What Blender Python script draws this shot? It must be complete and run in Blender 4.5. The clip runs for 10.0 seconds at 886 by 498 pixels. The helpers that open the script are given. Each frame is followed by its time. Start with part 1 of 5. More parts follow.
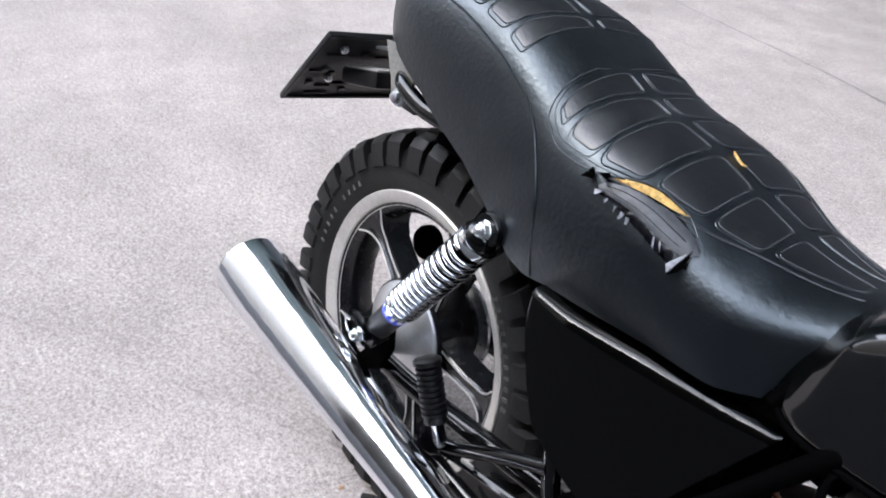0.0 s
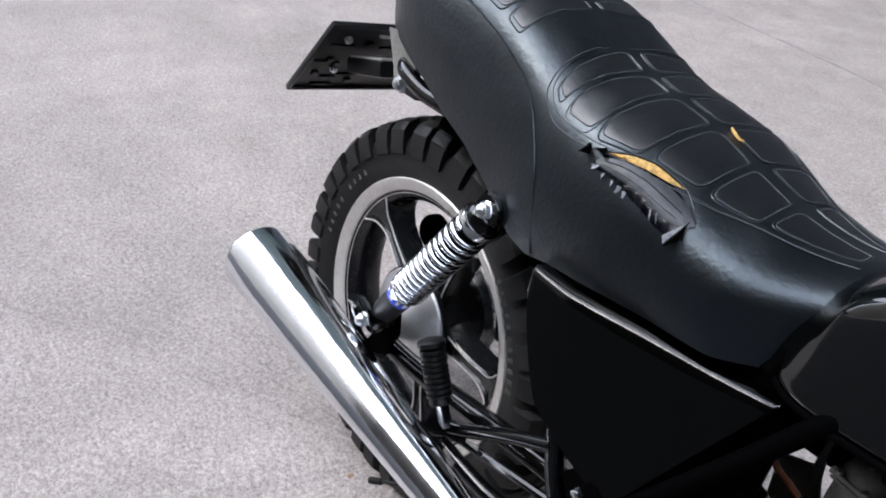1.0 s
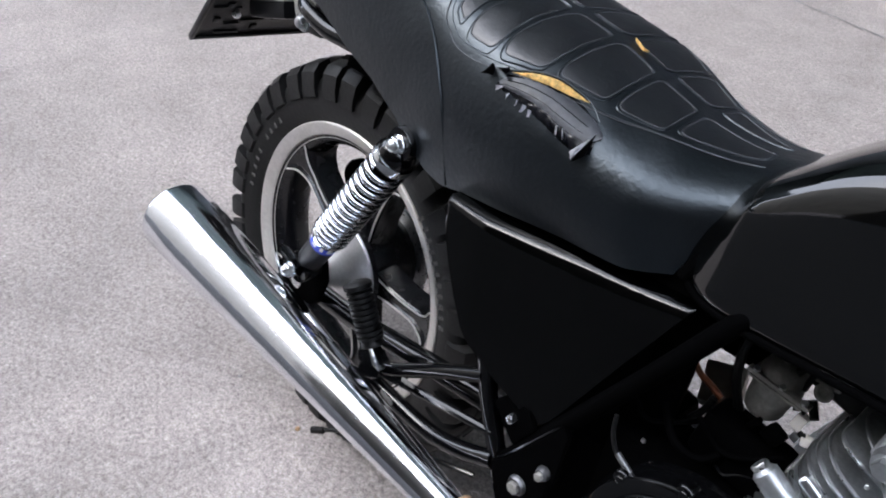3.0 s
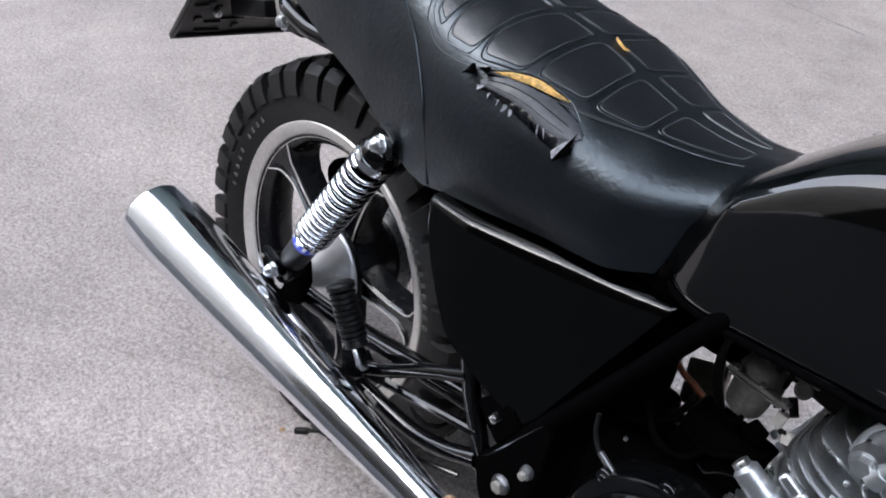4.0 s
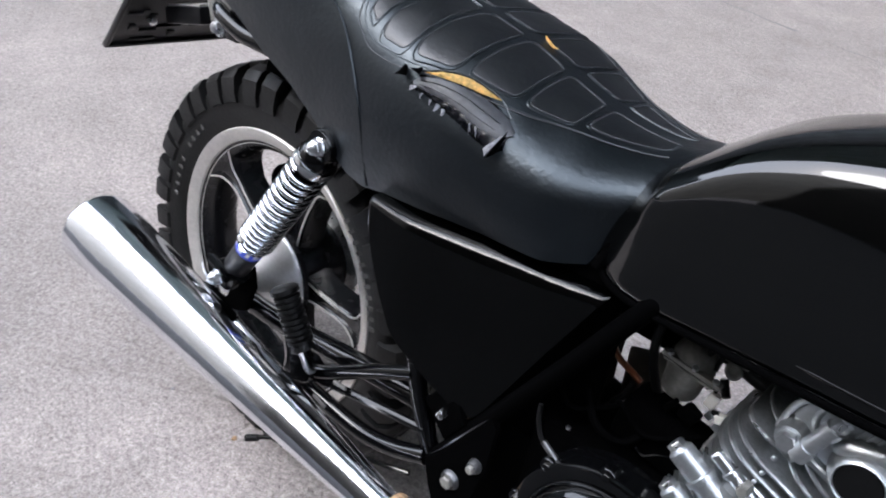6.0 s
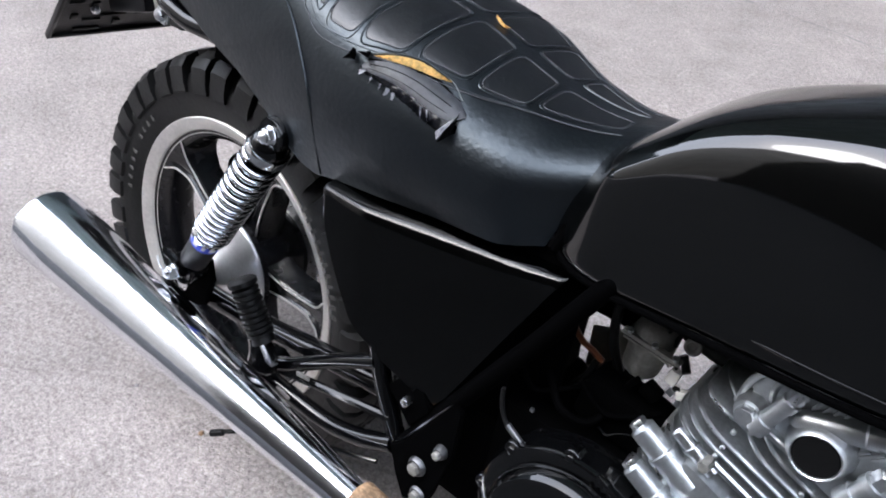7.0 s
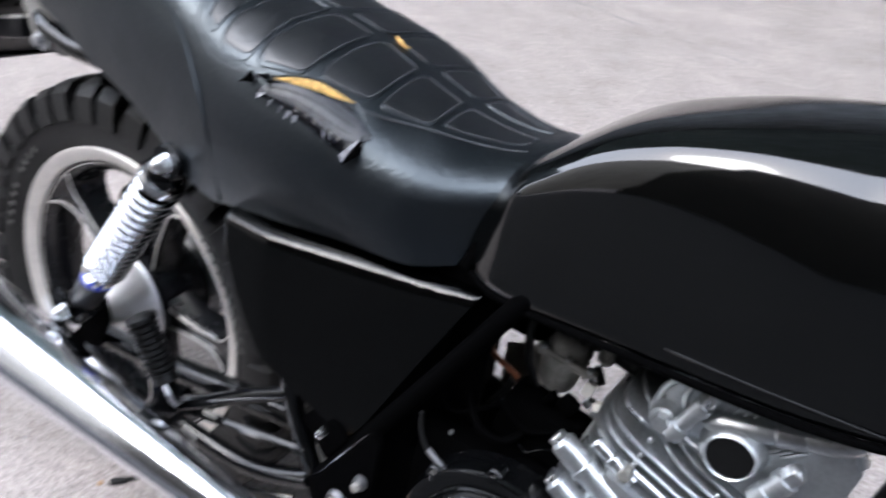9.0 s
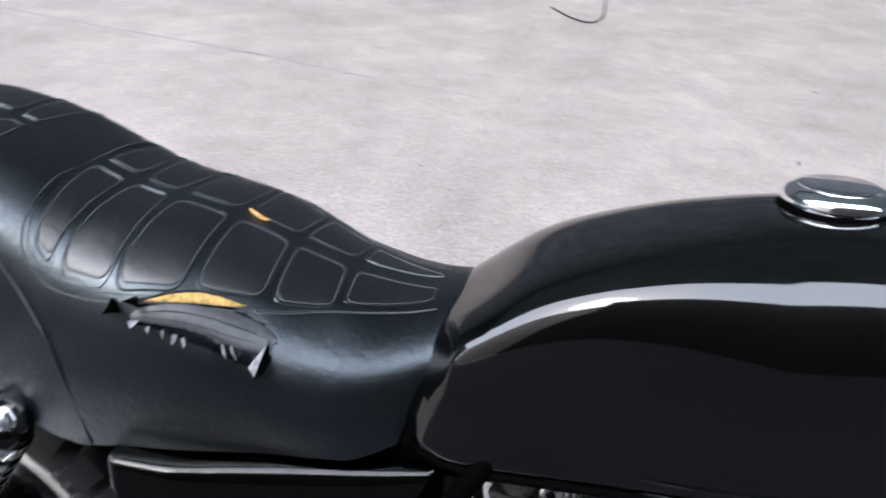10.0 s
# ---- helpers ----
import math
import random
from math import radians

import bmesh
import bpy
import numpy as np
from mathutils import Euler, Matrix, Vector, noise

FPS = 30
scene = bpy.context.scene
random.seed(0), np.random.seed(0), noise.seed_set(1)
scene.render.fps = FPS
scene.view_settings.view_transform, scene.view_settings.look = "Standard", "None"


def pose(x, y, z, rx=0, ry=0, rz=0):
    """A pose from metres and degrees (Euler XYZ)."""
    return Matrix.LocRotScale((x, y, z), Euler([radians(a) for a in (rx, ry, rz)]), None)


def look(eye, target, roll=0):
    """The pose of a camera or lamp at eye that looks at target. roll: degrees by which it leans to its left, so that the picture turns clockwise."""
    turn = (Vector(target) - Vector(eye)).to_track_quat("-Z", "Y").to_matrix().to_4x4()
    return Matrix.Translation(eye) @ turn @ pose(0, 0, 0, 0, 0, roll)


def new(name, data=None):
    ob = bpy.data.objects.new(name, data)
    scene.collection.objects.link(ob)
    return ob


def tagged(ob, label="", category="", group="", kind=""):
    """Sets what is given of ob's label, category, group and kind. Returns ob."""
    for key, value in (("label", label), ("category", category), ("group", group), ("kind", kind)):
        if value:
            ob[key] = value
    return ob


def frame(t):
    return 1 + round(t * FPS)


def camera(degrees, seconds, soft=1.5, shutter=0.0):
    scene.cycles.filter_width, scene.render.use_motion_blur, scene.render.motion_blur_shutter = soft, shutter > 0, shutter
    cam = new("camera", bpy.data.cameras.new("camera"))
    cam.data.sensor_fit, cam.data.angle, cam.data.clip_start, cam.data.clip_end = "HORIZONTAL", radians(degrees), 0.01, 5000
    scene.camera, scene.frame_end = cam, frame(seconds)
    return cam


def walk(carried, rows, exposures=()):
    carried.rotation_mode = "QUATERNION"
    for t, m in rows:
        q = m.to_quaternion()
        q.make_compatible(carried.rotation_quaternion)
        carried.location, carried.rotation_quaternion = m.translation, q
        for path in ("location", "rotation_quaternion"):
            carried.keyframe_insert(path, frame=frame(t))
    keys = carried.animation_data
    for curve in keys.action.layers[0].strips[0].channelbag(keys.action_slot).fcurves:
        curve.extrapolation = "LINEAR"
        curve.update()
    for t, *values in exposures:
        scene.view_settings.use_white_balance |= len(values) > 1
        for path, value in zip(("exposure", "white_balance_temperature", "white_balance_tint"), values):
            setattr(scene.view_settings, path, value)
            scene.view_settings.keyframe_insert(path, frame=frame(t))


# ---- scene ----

cam = camera(60.26, 10.0, soft=1.9, shutter=0.5)
PATH = [
    (0, 0.7904, -0.6075, 1.1593, 56.449, -5.801, 53.482),
    (0.5, 0.8282, -0.6006, 1.1427, 57.307, -3.955, 54.013),
    (1, 0.8214, -0.6086, 1.1418, 56.742, -4.714, 54.076),
    (1.5, 0.8317, -0.6014, 1.1267, 55.604, -3.451, 52.036),
    (2, 0.8371, -0.5800, 1.1192, 52.710, -2.720, 49.685),
    (2.5, 0.8425, -0.5751, 1.1165, 53.285, -2.586, 48.981),
    (4, 0.8472, -0.5674, 1.1181, 53.469, -3.009, 47.291),
    (4.5, 0.8412, -0.5670, 1.1176, 52.750, -2.779, 48.988),
    (5, 0.8441, -0.5793, 1.1201, 53.757, -2.404, 49.487),
    (5.5, 0.8564, -0.5747, 1.1218, 54.070, -3.162, 46.719),
    (6, 0.8692, -0.5626, 1.1202, 54.009, -3.252, 43.456),
    (7.5, 0.8734, -0.5409, 1.1164, 52.476, -2.755, 40.205),
    (8, 0.8767, -0.5472, 1.1146, 53.088, -2.862, 40.531),
    (8.5, 0.8849, -0.5461, 1.1191, 53.670, -3.039, 39.436),
    (9, 0.8630, -0.5386, 1.1094, 54.981, -4.822, 33.107),
    (9.2, 0.8312, -0.5163, 1.1208, 56.190, -5.279, 26.283),
    (9.4, 0.7930, -0.5140, 1.1560, 57.450, -4.400, 20.300),
    (9.5, 0.7684, -0.5083, 1.1670, 57.850, -4.288, 18.900),
    (9.6, 0.7435, -0.5159, 1.1699, 58.900, -4.100, 17.531),
    (9.8, 0.7058, -0.5136, 1.1743, 59.766, -3.195, 14.437),
    (10, 0.6856, -0.5088, 1.1862, 59.261, -2.518, 10.038),
]
RISE = 0.0141
walk(cam, [(t, pose(x, y, z + RISE, a, b, c)) for t, x, y, z, a, b, c in PATH], [(0, 0.15), (0.5, -0.01), (1, -0.18), (2.5, -0.23), (5, -0.21), (6, -0.17), (7.5, 0.03), (8.5, 0.10), (9, 0.15), (9.5, 0.25), (10, 0.21)])

# ---- world and light: bright overcast ----
world = bpy.data.worlds.new("overcast")
scene.world = world
world.use_nodes = True
wn, wl = world.node_tree.nodes, world.node_tree.links
sky = wn.new("ShaderNodeTexSky")
sky.sky_type = "NISHITA"
sky.sun_disc = False
sky.sun_elevation, sky.sun_rotation = radians(52), radians(216)
sky.air_density, sky.dust_density, sky.ozone_density = 1.0, 4.0, 1.0
soft_white = wn.new("ShaderNodeMixRGB")
soft_white.inputs[0].default_value = 0.8
soft_white.inputs[2].default_value = (8.45, 9.2, 10.9, 1)
wl.new(sky.outputs[0], soft_white.inputs[1])
wl.new(soft_white.outputs[0], wn["Background"].inputs[0])
wn["Background"].inputs[1].default_value = 0.85
sun = new("sun", bpy.data.lights.new("sun", "SUN"))
sun.data.energy, sun.data.angle, sun.data.color = 1.1, radians(20), (0.96, 0.98, 1.0)
sun.matrix_world = look((-3.6, -4.97, 7.88), (0, 0, 0))


# ---- materials ----
def material(name, base, rough=0.5, metal=0.0, coat=0.0, grain=0.0, grain_scale=200.0, bump=0.0, bump_scale=200.0, tone=0.0, tone_scale=8.0, rough_var=0.0, spec=0.5, wrinkle=0.0, wrinkle_scale=40.0):
    m = bpy.data.materials.new(name)
    m.use_nodes = True
    n, l = m.node_tree.nodes, m.node_tree.links
    b = n["Principled BSDF"]
    b.inputs["Base Color"].default_value = (*base, 1)
    b.inputs["Roughness"].default_value = rough
    b.inputs["Metallic"].default_value = metal
    b.inputs["Coat Weight"].default_value = coat
    b.inputs["Coat Roughness"].default_value = 0.04
    b.inputs["Specular IOR Level"].default_value = spec
    tc = n.new("ShaderNodeTexCoord")

    def tex(scale, detail=4.0):
        t = n.new("ShaderNodeTexNoise")
        t.inputs["Scale"].default_value, t.inputs["Detail"].default_value = scale, detail
        l.new(tc.outputs["Object"], t.inputs["Vector"])
        return t.outputs["Fac"]

    def between(fac, lo, hi):
        r = n.new("ShaderNodeMapRange")
        r.inputs["From Min"].default_value, r.inputs["From Max"].default_value = 0.3, 0.7
        r.inputs["To Min"].default_value, r.inputs["To Max"].default_value = lo, hi
        l.new(fac, r.inputs["Value"])
        return r.outputs["Result"]

    if grain or tone:
        mul = n.new("ShaderNodeMath")
        mul.operation = "MULTIPLY"
        l.new(between(tex(grain_scale), 1 - grain, 1 + grain), mul.inputs[0])
        l.new(between(tex(tone_scale), 1 - tone, 1 + tone), mul.inputs[1])
        vm = n.new("ShaderNodeVectorMath")
        vm.operation = "SCALE"
        vm.inputs[0].default_value = base
        l.new(mul.outputs[0], vm.inputs["Scale"])
        l.new(vm.outputs[0], b.inputs["Base Color"])
    if rough_var:
        l.new(between(tex(tone_scale * 2.3), rough - rough_var, rough + rough_var), b.inputs["Roughness"])
    if bump:
        bn = n.new("ShaderNodeBump")
        bn.inputs["Strength"].default_value, bn.inputs["Distance"].default_value = 1.0, bump
        l.new(tex(bump_scale), bn.inputs["Height"])
        l.new(bn.outputs[0], b.inputs["Normal"])
        if wrinkle:
            wn2 = n.new("ShaderNodeBump")
            wn2.inputs["Strength"].default_value, wn2.inputs["Distance"].default_value = 1.0, wrinkle
            l.new(tex(wrinkle_scale, 3.0), wn2.inputs["Height"])
            l.new(wn2.outputs[0], bn.inputs["Normal"])
    return m


PAINT = material("gloss_black_paint", (0.0005, 0.0006, 0.0006), 0.06, spec=0.68, rough_var=0.02)
FRAME = material("black_frame_enamel", (0.0014, 0.0015, 0.0018), 0.13, spec=0.45, bump=0.0001, bump_scale=60, rough_var=0.04)
VINYL = material("black_seat_vinyl", (0.0017, 0.0024, 0.0036), 0.36, coat=0.0, spec=0.74, grain=0.3, grain_scale=300, bump=0.00014, bump_scale=380, tone=0.25, tone_scale=9, rough_var=0.08, wrinkle=0.0006, wrinkle_scale=150)
PANEL = material("black_panel_vinyl", (0.0020, 0.0028, 0.0044), 0.42, spec=0.72, grain=0.3, grain_scale=300, bump=0.00012, bump_scale=380, tone=0.25, tone_scale=9, rough_var=0.07, wrinkle=0.0004, wrinkle_scale=140)
VINYL.node_tree.nodes["Principled BSDF"].inputs["Specular Tint"].default_value = (0.82, 0.93, 1.0, 1)

STITCH = material("grey_seat_thread", (0.055, 0.058, 0.064), 0.6, spec=0.4, grain=0.3, grain_scale=900)
RUBBER = material("tyre_rubber", (0.0085, 0.0083, 0.0082), 0.55, spec=0.3, grain=0.25, grain_scale=150, bump=0.0006, bump_scale=160, tone=0.3, tone_scale=14)
GRIP = material("grip_rubber", (0.0030, 0.0030, 0.0032), 0.5, spec=0.22, grain=0.2, bump=0.0003)
CHROME = material("chrome", (0.84, 0.855, 0.88), 0.05, metal=1.0, rough_var=0.015, tone_scale=5)
SCUFFED = material("scuffed_chrome", (0.84, 0.86, 0.91), 0.11, metal=1.0, rough_var=0.05, tone_scale=9)


def streaked(m, depth, scale):
    """Fine polishing lines along the thing's length."""
    n, l = m.node_tree.nodes, m.node_tree.links
    tc, mp, t, bn = n.new("ShaderNodeTexCoord"), n.new("ShaderNodeMapping"), n.new("ShaderNodeTexNoise"), n.new("ShaderNodeBump")
    mp.inputs["Scale"].default_value = (scale * 0.02, scale, scale)
    t.inputs["Scale"].default_value, t.inputs["Detail"].default_value = 1.0, 5.0
    bn.inputs["Strength"].default_value, bn.inputs["Distance"].default_value = 1.0, depth
    l.new(tc.outputs["Object"], mp.inputs["Vector"])
    l.new(mp.outputs[0], t.inputs["Vector"])
    l.new(t.outputs["Fac"], bn.inputs["Height"])
    l.new(bn.outputs[0], n["Principled BSDF"].inputs["Normal"])


streaked(SCUFFED, 0.00012, 220.0)
ALLOY = material("cast_aluminium", (0.50, 0.52, 0.53), 0.40, metal=0.95, grain=0.08, grain_scale=220, bump=0.00018, bump_scale=500, tone=0.10, tone_scale=20, rough_var=0.05)
SPRING = material("spring_chrome", (0.74, 0.75, 0.78), 0.17, metal=1.0)
# Brighter, smoother copy of the fin metal, for the sky's glint on the rims.
RIM = material("fin_edge_glint", (0.56, 0.58, 0.59), 0.30, metal=1.0, rough_var=0.05)
STEEL = material("dull_bolt_steel", (0.16, 0.16, 0.165), 0.38, metal=0.85, grain=0.15, tone=0.2, tone_scale=60)
FIN = material("grey_cast_fin", (0.49, 0.515, 0.53), 0.42, metal=0.9, grain=0.12, grain_scale=260, bump=0.0002, bump_scale=600, tone=0.12, tone_scale=25, rough_var=0.06)
SATIN = material("satin_aluminium", (0.58, 0.59, 0.60), 0.30, metal=1.0, grain=0.1, tone=0.1, tone_scale=15, rough_var=0.06)
LIP = material("machined_rim_lip", (0.66, 0.63, 0.59), 0.42, metal=0.6, grain=0.06, tone=0.12, tone_scale=25, rough_var=0.06)
WHEEL = material("black_wheel_paint", (0.0045, 0.0045, 0.0055), 0.24, spec=0.45, rough_var=0.06, tone_scale=20)
PLASTIC = material("black_plastic", (0.0050, 0.0050, 0.0058), 0.4, spec=0.4, bump=0.0003, bump_scale=300, rough_var=0.08)
# Near-black and almost without gloss: the shade of hidden parts is in the colour.
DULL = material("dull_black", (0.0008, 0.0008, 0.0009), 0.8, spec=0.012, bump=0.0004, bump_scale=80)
ZINC = material("zinc_plated_steel", (0.70, 0.71, 0.72), 0.32, metal=1.0, grain=0.1, tone=0.15, tone_scale=60, rough_var=0.08)
FOAM = material("yellow_foam", (0.80, 0.54, 0.20), 0.9, grain=0.4, grain_scale=260, bump=0.002, bump_scale=260, tone=0.15, tone_scale=60)
TAPE = material("black_tape", (0.0060, 0.0065, 0.0095), 0.20, spec=0.42, bump=0.0010, bump_scale=90, tone=0.1, tone_scale=80, rough_var=0.04)
BRUSHED = material("brushed_steel", (0.58, 0.585, 0.59), 0.36, metal=0.95, grain=0.06, tone=0.08, tone_scale=20, rough_var=0.05)
CARB = material("grey_pot_metal", (0.27, 0.262, 0.243), 0.5, metal=0.5, grain=0.15, bump=0.0004, tone=0.25, tone_scale=40, rough_var=0.1)
AMBER = material("brown_rubber", (0.14, 0.045, 0.018), 0.45, spec=0.2, tone=0.3, tone_scale=40)
BEIGE = material("beige_cover", (0.40, 0.35, 0.30), 0.6, tone=0.15, tone_scale=40)
WHITE = material("white_plastic", (0.80, 0.78, 0.74), 0.5, tone=0.1, tone_scale=40)
BLUE = material("blue_label", (0.06, 0.10, 0.60), 0.35)
GREYINK = material("grey_sidewall_marks", (0.075, 0.072, 0.068), 0.7, grain=0.5, grain_scale=300)
RUST = material("rusty_steel", (0.34, 0.22, 0.13), 0.75, metal=0.3, grain=0.4, tone=0.4, tone_scale=50, bump=0.001)


def concrete():
    m = material("weathered_concrete", (0.314, 0.278, 0.262), 0.9, grain=0.08, grain_scale=520, bump=0.0022, bump_scale=330, tone=0.08, tone_scale=1.8, wrinkle=0.0055, wrinkle_scale=88)
    n, l = m.node_tree.nodes, m.node_tree.links
    b = n["Principled BSDF"]
    src = b.inputs["Base Color"].links[0].from_socket
    tc = n["Texture Coordinate"]

    def layer(src, scale, detail, lo, hi, dark, light, rough=0.5):
        t = n.new("ShaderNodeTexNoise")
        t.inputs["Scale"].default_value, t.inputs["Detail"].default_value, t.inputs["Roughness"].default_value = scale, detail, rough
        l.new(tc.outputs["Object"], t.inputs["Vector"])
        r = n.new("ShaderNodeMapRange")
        r.inputs["From Min"].default_value, r.inputs["From Max"].default_value = lo, hi
        r.inputs["To Min"].default_value, r.inputs["To Max"].default_value = dark, light
        l.new(t.outputs["Fac"], r.inputs["Value"])
        v = n.new("ShaderNodeVectorMath")
        v.operation = "SCALE"
        l.new(src, v.inputs[0])
        l.new(r.outputs["Result"], v.inputs["Scale"])
        return v.outputs[0]

    src = layer(src, 125, 6, 0.34, 0.66, 0.62, 1.34, 0.72)
    src = layer(src, 58, 4, 0.36, 0.64, 0.86, 1.14, 0.6)
    src = layer(src, 300, 3, 0.35, 0.65, 0.84, 1.16)
    src = layer(src, 1.1, 6, 0.40, 0.62, 0.91, 1.06, 0.6)
    src = layer(src, 4, 8, 0.36, 0.66, 0.86, 1.12, 0.75)
    src = layer(src, 18, 5, 0.60, 0.70, 1.0, 1.10, 0.6)
    src = layer(src, 46, 3, 0.62, 0.72, 1.0, 1.14)
    src = layer(src, 95, 2, 0.28, 0.36, 0.72, 1.0)
    l.new(src, b.inputs["Base Color"])
    return m


CONCRETE = concrete()
# Colours of the added unseen walls and roof, chosen for what the bike reflects.
CREAM = material("cream_unseen_wall", (0.34, 0.31, 0.265), 0.9, grain=0.1, grain_scale=30, tone=0.2, tone_scale=0.5)
PLASTER = material("brown_unseen_wall", (0.076, 0.065, 0.054), 0.9, grain=0.1, grain_scale=30, tone=0.2, tone_scale=0.5)
ROOF = material("pale_green_sky_blocker", (0.39, 0.51, 0.515), 0.8, tone=0.2, tone_scale=0.4)
WALL = material("dark_green_unseen_wall", (0.110, 0.132, 0.140), 0.9, grain=0.3, grain_scale=20, tone=0.3, tone_scale=0.6)
GREY = material("grey_unseen_wall", (0.22, 0.235, 0.255), 0.9, grain=0.3, grain_scale=20, tone=0.3, tone_scale=0.6)
CRACK = material("dark_joint", (0.20, 0.19, 0.19), 0.95, grain=0.4, grain_scale=150)


# ---- mesh helpers ----
AXLE = 0.337


def finish(bm, sharp=35):
    bmesh.ops.recalc_face_normals(bm, faces=bm.faces[:])
    lim = radians(sharp)
    for f in bm.faces:
        f.smooth = True
    for e in bm.edges:
        if len(e.link_faces) == 2 and e.calc_face_angle(0) > lim:
            e.smooth = False


def part(name, bm, mat, parent, label="", sharp=35, raw=False):
    """One mesh object under a thing or part; bike parts are drawn from the rear axle, the thing stands on its tyre."""
    if not raw:
        bmesh.ops.translate(bm, verts=bm.verts[:], vec=(0, 0, AXLE))
    finish(bm, sharp)
    me = bpy.data.meshes.new(name)
    bm.to_mesh(me)
    bm.free()
    me.materials.append(mat)
    ob = new(name, me)
    ob.parent = parent
    if label:
        tagged(ob, label)
    return ob


def lerp_table(table, x):
    xs, ys = zip(*table)
    return float(np.interp(x, xs, ys))


def smooth_table(table, x, step=0.02):
    return sum(w * lerp_table(table, x + k * step) for k, w in ((-1.5, 0.12), (-0.75, 0.22), (0, 0.32), (0.75, 0.22), (1.5, 0.12)))


def skin(bm, rings, closed=True, cap_start=True, cap_end=True):
    rows = [[bm.verts.new(p) for p in ring] for ring in rings]
    n = len(rows[0])
    for a, b in zip(rows, rows[1:]):
        for i in range(n if closed else n - 1):
            j = (i + 1) % n
            bm.faces.new((a[i], a[j], b[j], b[i]))
    if closed and cap_start:
        bm.faces.new(rows[0][::-1])
    if closed and cap_end:
        bm.faces.new(rows[-1])
    return rows


def frame_of(d):
    d = Vector(d).normalized()
    side = d.cross(Vector((0, 0, 1)) if abs(d.z) < 0.9 else Vector((0, 1, 0))).normalized()
    return d, side, d.cross(side)


def rounded(points, steps=6):
    """A smooth line through points (Catmull-Rom)."""
    p = [Vector(q) for q in points]
    if len(p) < 3:
        return p
    p = [2 * p[0] - p[1], *p, 2 * p[-1] - p[-2]]
    out = []
    for a, b, c, d in zip(p, p[1:], p[2:], p[3:]):
        for k in range(steps):
            t = k / steps
            out.append(0.5 * (2 * b + (c - a) * t + (2 * a - 5 * b + 4 * c - d) * t * t + (3 * b - a - 3 * c + d) * t ** 3))
    out.append(p[-2])
    return out


def tube(points, r, seg=12, bm=None, closed=False, flat=1.0):
    """A tube along points; r is a number or one radius per point."""
    bm = bm or bmesh.new()
    p = [Vector(q) for q in points]
    rs = [r] * len(p) if isinstance(r, (int, float)) else list(r)
    rings, side = [], None
    for i, q in enumerate(p):
        d = (p[(i + 1) % len(p)] - p[i - 1]) if closed else (p[min(i + 1, len(p) - 1)] - p[max(i - 1, 0)])
        d.normalize()
        if side is None:
            _, side, _ = frame_of(d)
        side = (side - d * side.dot(d)).normalized()
        up = d.cross(side)
        rings.append([q + rs[i] * (math.cos(a) * side + flat * math.sin(a) * up) for a in (2 * math.pi * k / seg for k in range(seg))])
    if closed:
        rings.append(rings[0])
        skin(bm, rings, True, False, False)
        bmesh.ops.remove_doubles(bm, verts=bm.verts[:], dist=1e-6)
    else:
        skin(bm, rings)
    return bm


def lathe(profile, origin, axis, seg=32, bm=None, caps=True):
    """Turn (along, radius) pairs round an axis."""
    bm = bm or bmesh.new()
    d, s, u = frame_of(axis)
    o = Vector(origin)
    rings = [[o + d * a + max(r, 1e-5) * (math.cos(t) * s + math.sin(t) * u) for t in (2 * math.pi * k / seg for k in range(seg))] for a, r in profile]
    skin(bm, rings, True, caps, caps)
    return bm


def hexagon(origin, axis, r, h, bm=None, dome=0.0):
    bm = lathe([(0, r * 0.94), (h * 0.1, r), (h * 0.88, r), (h, r * 0.92)], origin, axis, 6, bm)
    if dome:
        o = Vector(origin) + Vector(axis).normalized() * h
        lathe([(-0.0005, r * 0.8), (dome * 0.4, r * 0.78), (dome * 0.8, r * 0.5), (dome, r * 0.1)], o, axis, 16, bm)
    return bm


def block(centre, size, bevel=0.004, rot=None, bm=None, seg=2):
    b = bmesh.new()
    bmesh.ops.create_cube(b, size=1)
    bmesh.ops.scale(b, vec=size, verts=b.verts[:])
    if bevel:
        bmesh.ops.bevel(b, geom=b.edges[:], offset=bevel, segments=seg, affect="EDGES", profile=0.6)
    m = Matrix.Translation(centre) @ (rot.to_4x4() if rot else Matrix())
    bmesh.ops.transform(b, matrix=m, verts=b.verts[:])
    if bm is None:
        return b
    me = bpy.data.meshes.new("tmp")
    b.to_mesh(me)
    b.free()
    bm.from_mesh(me)
    bpy.data.meshes.remove(me)
    return bm


def plate(outline, thick, bevel=0.002):
    """A slab from an outline in x, z (normal along y) with bevelled edges; outline points carry y."""
    bm = bmesh.new()
    vs = [bm.verts.new(p) for p in outline]
    f = bm.faces.new(vs)
    r = bmesh.ops.extrude_face_region(bm, geom=[f])
    moved = [g for g in r["geom"] if isinstance(g, bmesh.types.BMVert)]
    bmesh.ops.translate(bm, verts=moved, vec=(0, thick, 0))
    if bevel:
        bmesh.ops.bevel(bm, geom=[e for e in bm.edges if e.calc_length() > bevel], offset=bevel, segments=2, affect="EDGES")
    return bm


# ---- ground, and added unseen walls and roof that shape the reflections ----
bm = bmesh.new()
bmesh.ops.create_grid(bm, x_segments=60, y_segments=60, size=60)
for v in bm.verts:
    v.co.z = 0.004 * noise.noise(v.co * 0.8) if v.co.length > 4 else 0
ground = part("ground", bm, CONCRETE, None, raw=True)
tagged(ground, "light grey weathered rough concrete yard", "ground", kind="structure")

